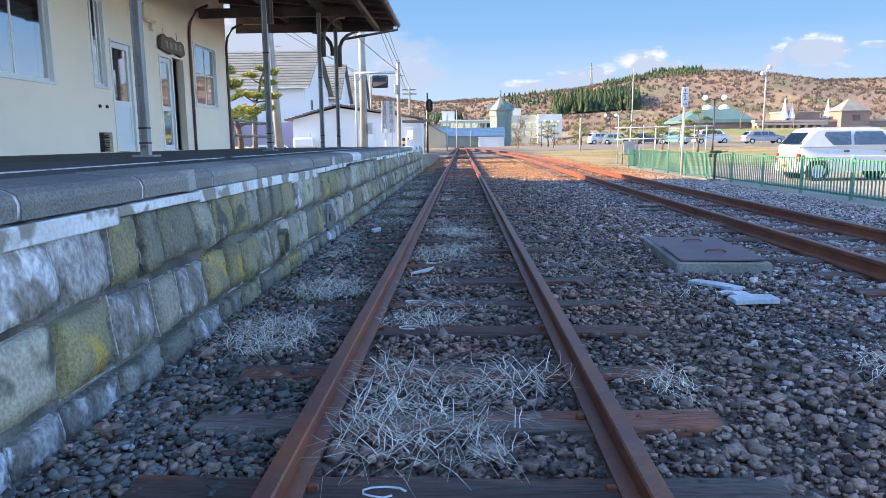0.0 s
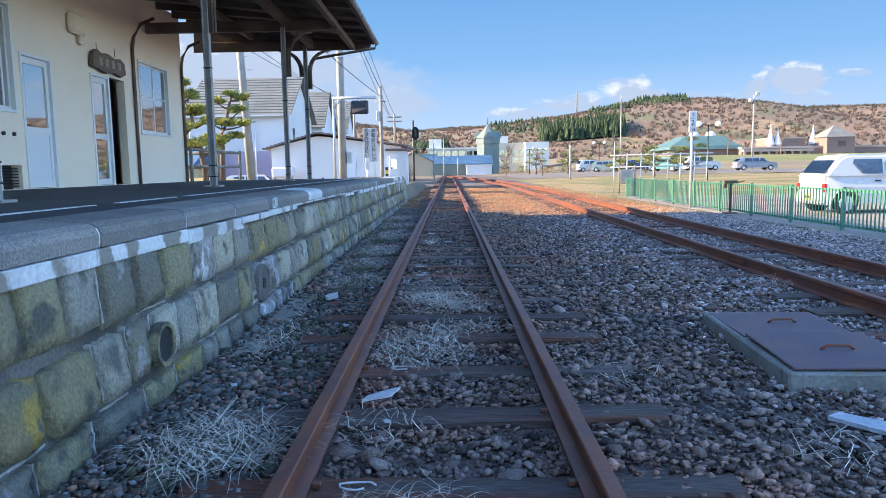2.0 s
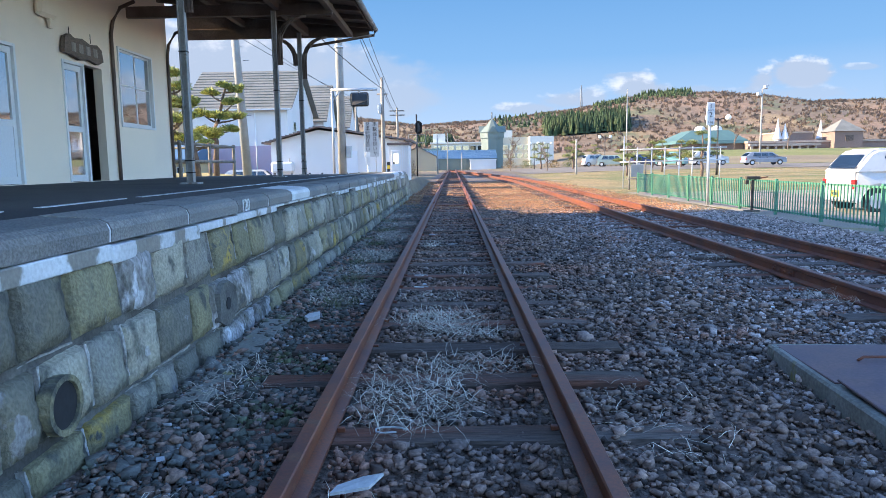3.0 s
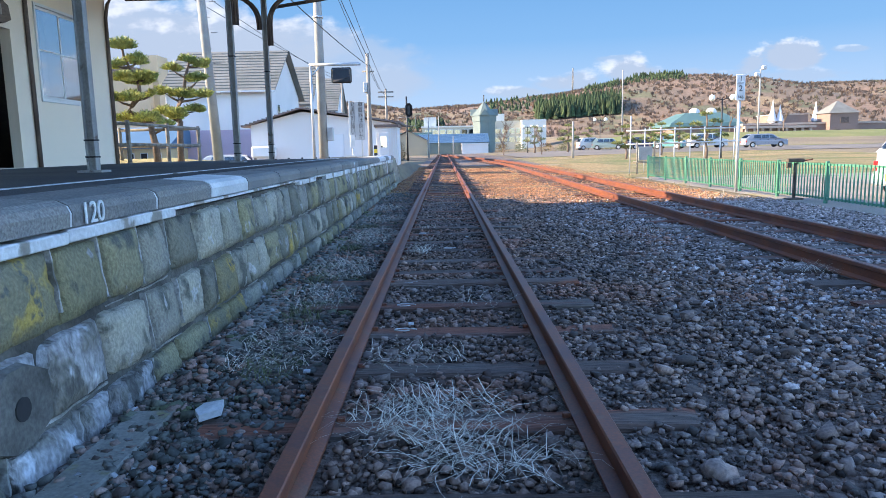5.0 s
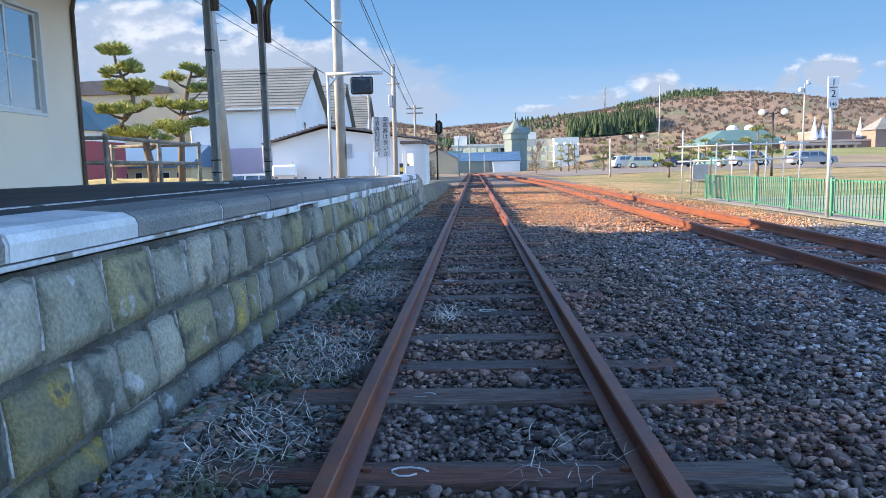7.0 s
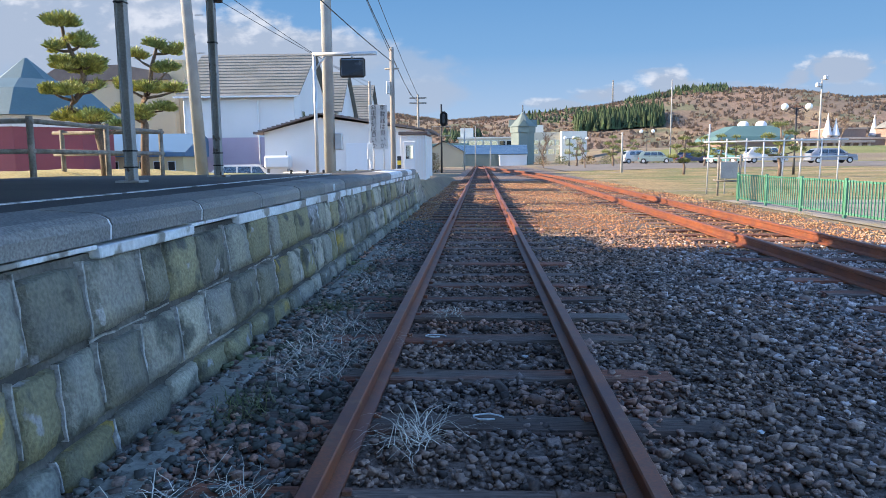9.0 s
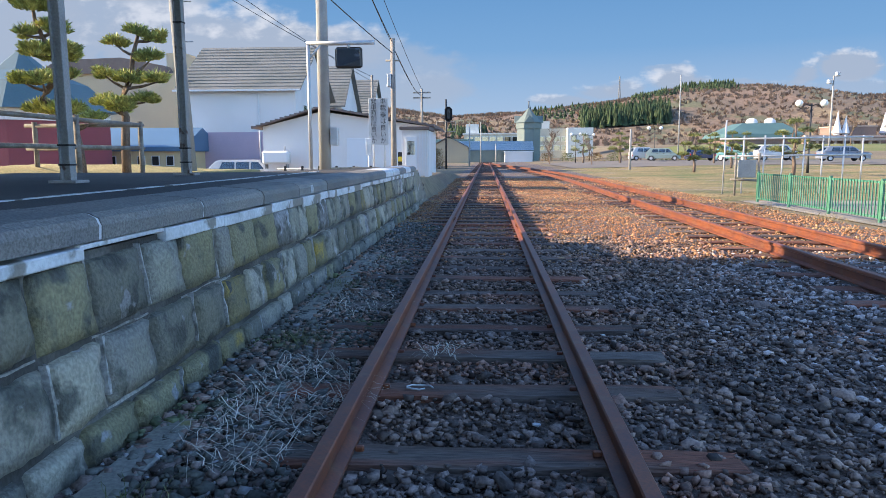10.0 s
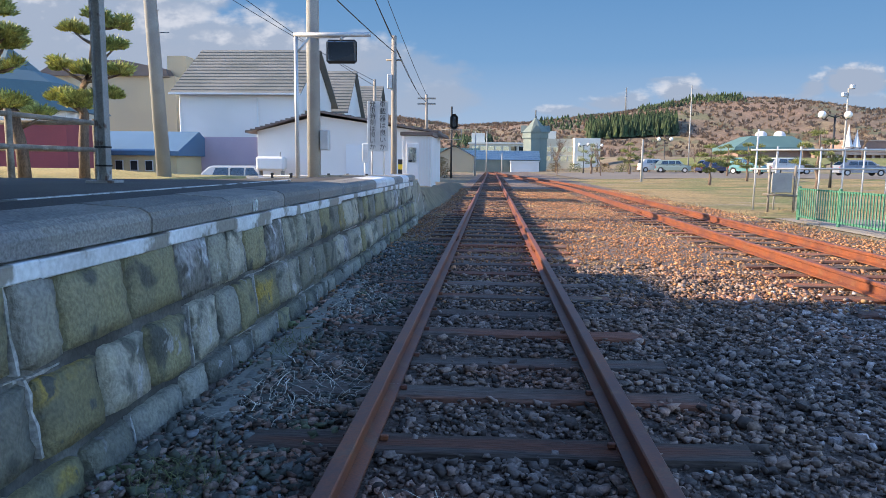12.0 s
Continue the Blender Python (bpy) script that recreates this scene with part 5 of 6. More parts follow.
for x in (38.5, 41.6):
    w = part("window", box(B(), x, x + 1.8, -5.15, -5.01, -1.0, 2.6), M_DARKWOOD, hall)
    part("pane", box(B(), x + .15, x + 1.65, -5.25, -5.16, -.8, 2.4), M_CARGLASS, w)
w = part("window", box(B(), 40.2, 42.2, -5.12, -5.01, 4.2, 5.6), M_DARKWOOD, hall)
for x in (2.0, 6.0, 10.0, 13.5):
    w = part("window", box(B(), x, x + 2.2, -.12, -.01, -.8, 2.6), M_DARKWOOD, hall)
    part("pane", box(B(), x + .15, x + 2.05, -.22, -.13, -.6, 2.4), M_CARGLASS, w)

# ---- tower, school and sheds beyond the end of the line ----
M_SLATEGREEN = mat("grey_green_cladding", (0.15, 0.185, 0.17), (0.12, 0.155, 0.15), rough=0.7, big=0.3, fine=6, grain=0.08)
M_CREAMW = mat("cream_school_wall", (0.46, 0.43, 0.34), (0.42, 0.4, 0.33), rough=0.85, big=0.1, fine=4, grain=0.05)
twr = thing("clock_tower", "grey green eight-sided tower with a pointed roof", "tower", (8.7, 158, .2))
part("shaft", loft([ring(8, 2.5, -.5, .39), ring(8, 2.5, 6.4, .39)]), M_SLATEGREEN, twr)
part("head", loft([ring(8, 2.75, 6.4, .39), ring(8, 2.75, 7.6, .39)]), M_SLATEGREEN, twr)
part("roof", loft([ring(8, 2.95, 7.6, .39), ring(8, 1.5, 9.0, .39), ring(8, .12, 10.6, .39)]), M_SLATEGREEN, twr)
for k in range(4):
    a = math.pi / 2 * k
    g = part("roof_gable", prism(B(), [(-1.0, 7.61), (1.0, 7.61), (0, 9.0)], -2.9, -1.2), M_SLATEGREEN, twr)
    g.rotation_euler = (0, 0, a)
part("finial", tube(B(), [(0, 0, 10.5), (0, 0, 12.0)], .12, 6), M_BLACK, twr)
M_SCHOOLW = mat("white_school_wall", (0.66, 0.65, 0.6), (0.6, 0.59, 0.55), rough=0.85, big=0.1, fine=4, grain=0.05)
school = thing("school_building", "long cream school block with rows of windows", "building", (-6, 205, 1.5))
part("wall", box(B(), 0, 20, 0, 10, -3, 5.4), M_CREAMW, school)
part("roof_edge", box(B(), -.3, 20.3, -.3, 10.3, 5.403, 5.8), M_SCHOOLW, school)
part("side_block", box(B(), 20.32, 27.7, 0, 10, -3, 6.9), M_CREAMW, school)
part("end_block", box(B(), 27.71, 34.4, -3, 10, -3, 7.0), M_SCHOOLW, school)
part("stair_block", box(B(), .5, 4.0, 1, 8, 5.82, 8.3), M_SCHOOLW, school)
part("stair_block", box(B(), 20.4, 23.2, 1, 8, 6.91, 8.9), M_SCHOOLW, school)
for j in range(2):
    for k in range(13):
        x = .8 + 2.05 * k + (.9 if k > 8 else 0)
        w = part("window", box(B(), x, x + 1.75, -.12, -.01, .9 + 2.4 * j, 2.5 + 2.4 * j), M_SCHOOLW, school)
        part("pane", box(B(), x + .12, x + 1.63, -.2, -.13, 1.05 + 2.4 * j, 2.35 + 2.4 * j), M_CARGLASS, w)
for j in range(2):
    for x in (28.6, 31.8):
        w = part("window", box(B(), x, x + 1.4, -3.12, -3.01, .9 + 2.6 * j, 2.4 + 2.6 * j), M_CREAMW, school)
        part("pane", box(B(), x + .12, x + 1.28, -3.2, -3.13, 1.05 + 2.6 * j, 2.25 + 2.6 * j), M_CARGLASS, w)
gable_house("warehouse", "low warehouse with a blue metal roof", (-6, 150, .1), 15, 9, 2.2, 3.9, M_SLATEGREEN, M_BLUEROOF, along="x", over=.3)
gable_house("house", "small brown gabled house beyond the signal", (-9.5, 132, 0), 6.5, 8, 2.6, 4.4, M_TAN, M_SHEDROOF, along="y", over=.3)
gable_house("warehouse", "long pale green roofed warehouse", (-25, 170, .1), 22, 10, 3.2, 4.8, M_WALLW, M_TEAL, along="x", over=.3)
ws = thing("storage_shed", "small white storage shed at the end of the line", "shed", (3.6, 146, .2))
part("wall", box(B(), 0, 5.2, 0, 3, -.5, 1.7), M_WALLW, ws)
part("roof", box(B(), -.15, 5.35, -.15, 3.15, 1.7, 1.85), M_ALU, ws)

# ---- hills ----
def hill_z(x, y):
    def st(a, lo, hi):
        k = min(1.0, max(0.0, (a - lo) / (hi - lo)))
        return k * k * (3 - 2 * k)
    top = 37 + 27 * math.exp(-((x - 228) / (85 if x > 228 else 132)) ** 2) + 17 * st(x, 290, 380) + 8 * st(-x, 20, 110) - 14 * st(-x, 240, 420)
    top += 5 * math.exp(-((x - 282) / 28) ** 2) + 2.0 * noise.noise(Vector((x / 60, y / 90, 2))) + 1.2 * noise.noise(Vector((x / 20, y / 30, 5)))
    spur = 3 * math.exp(-((x - 110) / 90) ** 2) * st(y, 330, 480) * (1 - st(y, 520, 700))
    return -3 + (top + 3) * st(y, 240, 720) + spur - 20 * st(y, 740, 1300)


M_HILL = mat("bare_autumn_hillside", (0.185, 0.122, 0.084), (0.135, 0.1, 0.07), rough=1.0, big=0.016, fine=0.55, grain=0.4, bump=0.5, bump_d=0.9, spread=(0.42, 0.58), stretch=(1, .6, 1), c3=(0.22, 0.16, 0.09), big3=0.02, spread3=(0.55, 0.65), c4=(0.1, 0.1, 0.055), big4=0.03, spread4=(0.55, 0.62))
hx, hy = span(-900, 1100, 161), span(240, 1300, 72)
vs = [(x, y, hill_z(x, y)) for y in hy for x in hx]
fs = [(j * 161 + i, j * 161 + i + 1, (j + 1) * 161 + i + 1, (j + 1) * 161 + i) for j in range(71) for i in range(160)]
tagged(raw("hills", vs, fs, M_HILL, smooth=True), "brown wooded autumn hills behind the town", "hill", kind="structure")

M_BAREWOOD = mat("bare_wood_crowns", (0.19, 0.132, 0.096), (0.155, 0.114, 0.086), rough=1.0, big=0.02, fine=0.9, grain=0.4, bump=0, island=0.18, c3=(0.21, 0.125, 0.082), big3=0.02, c4=(0.15, 0.135, 0.075), big4=0.025, spread4=(0.58, 0.68))
M_CONIFER = mat("dark_conifer", (0.025, 0.045, 0.02), (0.04, 0.06, 0.022), rough=1.0, big=0.05, fine=0.8, grain=0.35, bump=0, island=0.4)


def wood(name, count, where, h, w, material, label, seed, cone):
    """Far trees in one mesh, each a sheaf of bare boughs or a jagged cone."""
    rng = random.Random(seed)
    vs, fs = [], []
    made = 0
    while made < count:
        x, y = where(rng)
        z, hh, ww = hill_z(x, y), h * rng.uniform(.6, 1.3), w * rng.uniform(.7, 1.3)
        b = len(vs)
        if not cone:
            for k in range(7):
                a, lean = rng.uniform(0, 6.28), rng.uniform(.2, 1.0) * ww
                px, py, top = x + lean * math.cos(a) * .6, y + lean * math.sin(a) * .6, hh * rng.uniform(.6, 1.05)
                e, g = ww * rng.uniform(.12, .4), rng.uniform(-.5, .5)
                vs += [(px - e, py - e * g, z + top * rng.uniform(0, .4)), (px + e, py + e * g, z + top * rng.uniform(0, .4)), (px + lean * math.cos(a) * .7, py + lean * math.sin(a) * .7, z + top)]
                fs.append((b + 3 * k, b + 3 * k + 1, b + 3 * k + 2))
            made += 1
            continue
        levels = ((.1, 1.0), (.38, .55), (.4, .72), (.68, .35))
        for lv, rr in levels:
            for k in range(6):
                a = k * 1.047 + rng.uniform(-.3, .3)
                q = ww * rr * rng.uniform(.65, 1.25)
                vs.append((x + q * math.cos(a), y + q * math.sin(a), z + hh * lv * rng.uniform(.93, 1.07)))
        vs.append((x, y, z + hh))
        n = len(levels)
        for l in range(n - 1):
            for k in range(6):
                fs.append((b + l * 6 + k, b + l * 6 + (k + 1) % 6, b + (l + 1) * 6 + (k + 1) % 6, b + (l + 1) * 6 + k))
        for k in range(6):
            fs.append((b + (n - 1) * 6 + k, b + (n - 1) * 6 + (k + 1) % 6, b + n * 6))
        made += 1
    tagged(raw(name, vs, fs, material, smooth=not cone), label, "woods", kind="stuff")


def fan(u0, u1, y0, y1):
    """Places in a wedge of the hillside seen from the line."""
    def pick(r):
        y = r.uniform(y0, y1)
        return r.uniform(u0, u1) * (y - 8), y
    return pick


def plantation(r):
    u = r.uniform(.132, .252)
    y = r.uniform(442, 508 - 160 * max(0.0, u - .17) + 8 * math.sin(u * 90))
    return u * (y - 8), y


def bare_slope(r):
    """Hillside places that leave the plantation free."""
    while True:
        x, y = fan(-.2, .66, 330, 700)(r)
        if not (.128 < x / (y - 8) < .256 and 436 < y < 512):
            return x, y


wood("far_woods", 5000, lambda r: (r.uniform(-320, 460), r.uniform(690, 732)), 3.6, 2.2, M_BAREWOOD, "bare brown broadleaf trees along the hilltop", 1, False)
wood("far_woods", 3000, bare_slope, 2.6, 2.0, M_BAREWOOD, "bare brown broadleaf woods covering the hillside", 5, False)
wood("conifer_woods", 900, plantation, 9.0, 1.7, M_CONIFER, "dark green conifer plantation on the hillside", 2, True)
wood("conifer_woods", 260, fan(.268, .338, 692, 716), 7.5, 1.6, M_CONIFER, "dark conifers along the hilltop", 3, True)
wood("conifer_woods", 150, fan(.2, .345, 600, 690), 5.0, 1.6, M_CONIFER, "scattered dark green trees on the upper slope", 4, True)
wood("conifer_woods", 90, fan(.06, .14, 500, 700), 5.0, 1.6, M_CONIFER, "scattered dark green trees on the lower slope", 7, True)
wood("conifer_woods", 60, fan(-.05, -.0, 420, 470), 5.0, 2.0, M_CONIFER, "dark green trees behind the school", 8, True)
mast = thing("radio_mast", "thin grey lattice radio mast on the hill", "mast", (125, 690, hill_z(125, 690) - 1))
bm = B()
for sx, sy in ((-1, -1), (1, -1), (0, 1)):
    tube(bm, [(sx * 1.1, sy * 1.1, 0), (sx * .3, sy * .3, 25)], .26, 5)
for k in range(10):
    w0, w1 = 1.1 - .08 * k, 1.1 - .08 * (k + 1)
    tube(bm, [(-w0, -w0, 2.5 * k), (w1, -w1, 2.5 * k + 2.5)], .12, 4)
part("lattice", bm, M_POST, mast)


# ---- trees on the far side ----
def bare_tree(at, h, seed, label="leafless grey brown tree with fine twigs"):
    rng = random.Random(seed)
    t = thing("bare_tree", label, "tree", at)
    bm = B()

    def grow(p, d, ln, r, depth):
        q = p + d * ln
        tube(bm, [p, (p + q) / 2 + Vector((rng.uniform(-.05, .05), rng.uniform(-.05, .05), 0)) * ln, q], [r, r * .85, r * .65], 5, caps=False)
        if depth == 0:
            return
        for _ in range(rng.choice((3, 3, 4))):
            e = (d + Vector((rng.uniform(-.75, .75), rng.uniform(-.75, .75), rng.uniform(-.1, .5)))).normalized()
            grow(p.lerp(q, rng.uniform(.55, 1)), e, ln * rng.uniform(.55, .8), r * .55, depth - 1)
    grow(Vector((0, 0, -.2)), Vector((0, 0, 1)), h * .34, h * .018, 4)
    part("trunk", bm, M_BARK, t)


bare_tree((11.8, 92, .4), 4.2, 1)
bare_tree((8.2, 104, .3), 4.5, 2)
bare_tree((62, 160, 3.4), 7, 3)
bare_tree((76, 165, 3.4), 7.5, 4)
bare_tree((9.5, 120, .4), 6.5, 5)
bare_tree((27, 110, .5), 4.5, 6)
PADS = [(0, 0, 2.5, .5), (.45, .1, 2.1, .45), (-.5, 0, 1.95, .5), (.1, -.2, 1.6, .6), (.7, 0, 1.35, .5), (-.65, .1, 1.25, .55), (0, .1, 1.0, .6)]
TR = [(0, 0, -.2), (.05, 0, .5), (-.05, 0, 1.0), (.06, 0, 1.6), (0, 0, 2.4)]
for k, (x, y, s) in enumerate(((14.2, 62, 1.0), (19.4, 70, 1.1), (17.6, 54.5, 1.25), (22.5, 84, 1.15), (27, 88, 1.2), (16, 98, 1.4), (13, 108, 1.5), (20, 120, 1.6), (24, 124, 1.4), (32, 116, 1.4))):
    garden_pine((x, y, rise(x, y)), TR, [(a * random.Random(k).uniform(.8, 1.2), b, c, d * .75) for a, b, c, d in PADS], "small trimmed green pine on the lawn", 10 + k, dens=380, size=s, needles=M_NEEDLE_DARK)
M_BUSH = mat("low_bush", (0.16, 0.13, 0.05), (0.2, 0.12, 0.06), rough=1.0, big=1.0, fine=8, grain=0.3, bump=0, island=0.5)


def bush(at, r, h, label, material, seed, n=900):
    rng = random.Random(seed)
    bm = B()
    for _ in range(n):
        a, q = rng.uniform(0, 6.28), rng.random() ** .4
        z = rng.random()
        p = Vector((math.cos(a) * q * r * (1 - .5 * z), math.sin(a) * q * r * (1 - .5 * z), h * z))
        d = Vector((math.cos(a), math.sin(a), rng.uniform(.3, 1.6))).normalized() * rng.uniform(.1, .25)
        s = Vector((-math.sin(a), math.cos(a), rng.uniform(-.4, .4))) * rng.uniform(.02, .06)
        bm.faces.new([bm.verts.new(p - s), bm.verts.new(p + s), bm.verts.new(p + d)])
    ob = part("bush", bm, material)
    ob.location = at
    tagged(ob, label, "bush")


bush((-5.4, 84, -.1), 1.9, 2.0, "tall tawny dry bush beside the line", M_BUSH, 1, 1600)
bush((-6.5, 92, -.1), 2.2, 2.2, "tawny dry bush beside the line", M_BUSH, 2, 1600)
for k in range(8):
    bush((9 + 3.2 * k, 116 + 3 * math.sin(k * 2.1), .35), 1.6, 1.2, "low rounded green and brown shrub", M_WEED if k % 2 else M_BUSH, 20 + k, 700)

# ---- sky beyond the hills ----
def sky_material():
    m = bpy.data.materials.new("distant_sky")
    m.use_nodes = True
    nt, N, L = m.node_tree, m.node_tree.nodes, m.node_tree.links.new
    N.remove(N["Principled BSDF"])
    geo = N.new("ShaderNodeNewGeometry")
    sc = N.new("ShaderNodeVectorMath")
    sc.operation = "SCALE"
    sc.inputs[3].default_value = 1 / 2600
    L(geo.outputs["Position"], sc.inputs[0])
    sep = N.new("ShaderNodeSeparateXYZ")
    L(sc.outputs[0], sep.inputs[0])

    def rng_node(src, a, b, c=0.0, d=1.0):
        r = N.new("ShaderNodeMapRange")
        r.interpolation_type = "SMOOTHSTEP"
        for i, v in enumerate((a, b, c, d)):
            r.inputs[i + 1].default_value = v
        L(src, r.inputs[0])
        return r.outputs[0]

    def math_node(op, a, b):
        r = N.new("ShaderNodeMath")
        r.operation = op
        for i, v in enumerate((a, b)):
            if hasattr(v, "is_output"):
                L(v, r.inputs[i])
            else:
                r.inputs[i].default_value = v
        return r.outputs[0]

    ramp = N.new("ShaderNodeValToRGB")
    L(rng_node(sep.outputs[2], 0.0, 0.36), ramp.inputs[0])
    e = ramp.color_ramp.elements
    e[0].position, e[0].color = 0.0, (*SKY_LOW, 1)
    e[1].position, e[1].color = 1.0, (*SKY_HIGH, 1)
    mid = e.new(0.35)
    mid.color = (*SKY_MID, 1)
    u = math_node("DIVIDE", sep.outputs[0], sep.outputs[1])
    v = math_node("DIVIDE", sep.outputs[2], sep.outputs[1])
    uv = N.new("ShaderNodeCombineXYZ")
    L(u, uv.inputs[0])
    L(math_node("MULTIPLY", v, 1.7), uv.inputs[1])

    def puff(scale, detail, shift):
        mp = N.new("ShaderNodeMapping")
        mp.inputs["Location"].default_value = shift
        L(uv.outputs[0], mp.inputs[0])
        n = N.new("ShaderNodeTexNoise")
        n.inputs["Scale"].default_value, n.inputs["Detail"].default_value, n.inputs["Roughness"].default_value = scale, detail, 0.55
        L(mp.outputs[0], n.inputs["Vector"])
        return math_node("SUBTRACT", n.outputs[0], 0.5)

    billow, shade_billow = puff(17.0, 9.0, (0, 0, 0)), puff(17.0, 9.0, (.009, -.013, 0))
    broad = puff(5.0, 4.0, (3, 1, 0))
    base = ramp.outputs[0]
    for cu, cv, a, b, thick, lit in CLOUDS:
        du = math_node("DIVIDE", math_node("SUBTRACT", u, cu), a * 1.35)
        dv = math_node("DIVIDE", math_node("SUBTRACT", v, cv), b * 1.35)
        d = math_node("SQRT", math_node("ADD", math_node("MULTIPLY", du, du), math_node("MULTIPLY", dv, dv)), 0.0)
        dens = math_node("ADD", math_node("SUBTRACT", 1.0, d), math_node("ADD", math_node("MULTIPLY", billow, 1.3 if cu < -.1 else 2.0), broad))
        cover = math_node("MULTIPLY", rng_node(dens, -0.12 if cu < -.1 else 0.02, 0.36 if cu < -.1 else 0.5), thick)
        light = math_node("ADD", math_node("ADD", math_node("MULTIPLY", dv, 0.9), math_node("MULTIPLY", du, -0.15)), math_node("MULTIPLY", math_node("SUBTRACT", billow, shade_billow), 2.6 if cu < -.1 else 4.0))
        cl = N.new("ShaderNodeMix")
        cl.data_type = "RGBA"
        cl.inputs[6].default_value, cl.inputs[7].default_value = (*CLOUD_SHADE, 1), (*CLOUD_LIT, 1)
        L(rng_node(light, 0.45 - lit, 1.15 - lit), cl.inputs[0])
        mx = N.new("ShaderNodeMix")
        mx.data_type = "RGBA"
        L(cover, mx.inputs[0])
        L(base, mx.inputs[6])
        L(cl.outputs[2], mx.inputs[7])
        base = mx.outputs[2]
    em = N.new("ShaderNodeEmission")
    L(base, em.inputs[0])
    tr, ms = N.new("ShaderNodeBsdfTransparent"), N.new("ShaderNodeMixShader")
    L(rng_node(sep.outputs[2], 0.5, 0.4), ms.inputs[0])
    L(tr.outputs[0], ms.inputs[1])
    L(em.outputs[0], ms.inputs[2])
    L(ms.outputs[0], N["Material Output"].inputs[0])
    return m


SKY_LOW, SKY_MID, SKY_HIGH = (0.16, 0.2, 0.245), (0.08, 0.145, 0.225), (0.036, 0.095, 0.185)
CLOUD_LIT, CLOUD_SHADE = (0.27, 0.27, 0.275), (0.155, 0.175, 0.205)
# each cloud: side and height as slopes from the line, half width, half height, cover, share in the sun
CLOUDS = ((0.49, 0.091, 0.1, 0.01, .5, 0), (0.57, 0.126, 0.023, 0.004, .5, 0), (0.343, 0.098, 0.032, 0.006, .5, 0), (0.249, 0.119, 0.024, 0.005, .5, 0),
          (0.111, 0.076, 0.045, 0.009, .75, .2), (0.151, 0.086, 0.032, 0.011, .7, .2), (0.194, 0.09, 0.031, 0.012, .75, .2), (0.292, 0.094, 0.025, 0.012, .7, 0), (0.257, 0.1, 0.03, 0.017, .95, .4),
          (0.436, 0.11, 0.024, 0.015, .85, 0), (0.478, 0.117, 0.043, 0.019, .95, .15),
          (-0.075, 0.09, 0.06, 0.022, .5, 0), (-0.138, 0.116, 0.085, 0.045, .6, 0), (-0.747, 0.2, 0.138, 0.075, .9, .1), (-0.568, 0.19, 0.122, 0.055, .9, .1),
          (-0.388, 0.126, 0.17, 0.045, .9, -.1), (-0.444, 0.221, 0.065, 0.018, .8, .3), (-0.408, 0.17, 0.13, 0.037, .9, .25), (-0.2, 0.15, 0.07, 0.028, .8, .25), (-0.296, 0.152, 0.11, 0.034, .95, .25))
vs, fs = [], []
na, ne = 60, 20
for j in range(ne + 1):
    el = radians(-2 + 32 * j / ne)
    for i in range(na + 1):
        az = radians(-50 + 100 * i / na)
        vs.append((2600 * math.cos(el) * math.sin(az), 2600 * math.cos(el) * math.cos(az), 2600 * math.sin(el)))
for j in range(ne):
    for i in range(na):
        fs.append((j * (na + 1) + i, j * (na + 1) + i + 1, (j + 1) * (na + 1) + i + 1, (j + 1) * (na + 1) + i))
tagged(raw("backdrop", vs, fs, sky_material(), smooth=True), "blue sky with bright clouds low over the town", "sky", kind="structure")

# ---- things lying by the track ----
pit = thing("cable_pit", "low concrete cable pit with rusty purple steel cover plates", "manhole", (1.86, 7.45, -.03), -4)
M_PLATE = mat("rusty_steel_plate", (0.12, 0.075, 0.085), (0.16, 0.09, 0.08), rough=0.6, big=3, fine=50, grain=0.25, bump=0.3, bump_d=0.003)
M_OLDCONC = mat("mossy_concrete", (0.24, 0.235, 0.21), (0.19, 0.18, 0.15), rough=0.95, big=3, fine=50, grain=0.25, bump=0.5, bump_d=0.006, c3=(0.22, 0.2, 0.08), big3=5, spread3=(0.6, 0.7))
bm = B()
for e in ((0, .8, 0, .1), (0, .8, 1.52, 1.62), (0, .1, .1, 1.52), (.7, .8, .1, 1.52)):
    box(bm, *e, -.15, .125, .012)
part("kerb", bm, M_OLDCONC, pit)
for k in range(2):
    pl = part("cover_plate", box(B(), .04, .76, .04 + .775 * k, .8 + .775 * k, .128, .142, .004), M_PLATE, pit)
    pl.rotation_euler = (radians(1.2 if k == 0 else -.6), radians(-.7), 0)
    part("lifting_bar", tube(B(), [(.34, .4 + .81 * k, .145), (.37, .4 + .81 * k, .165), (.5, .4 + .81 * k, .165), (.53, .4 + .81 * k, .145)], .009, 6), M_RAIL, pl)


def slab(name, label, cat, at, rz, pts, t, material, bend=0.0):
    """A flat broken piece of uneven outline lying on the ground."""
    ob_bm = prism(B(), pts, 0, t, "z")
    for v in ob_bm.verts:
        v.co.z += bend * (v.co.x ** 2)
    o = part(name, ob_bm, material)
    o.location, o.rotation_euler = at, (radians(2), radians(-2), radians(rz))
    return tagged(o, label, cat)


M_PALE = mat("pale_broken_board", (0.55, 0.57, 0.6), (0.42, 0.44, 0.47), rough=0.8, big=4, fine=40, grain=0.15, bump=0.3, bump_d=0.004)
slab("broken_board", "pale grey broken board lying on the ballast", "debris", (1.87, 6.15, .03), 5, [(0, 0), (.29, -.03), (.3, .1), (.18, .14), (.16, .25), (.07, .24), (.08, .15), (0, .13)], .03, M_PALE)
slab("broken_board", "long pale strip of board lying on the ballast", "debris", (1.8, 6.95, .02), -62, [(0, 0), (.42, .02), (.44, .1), (.2, .13), (0, .09)], .02, M_PALE)
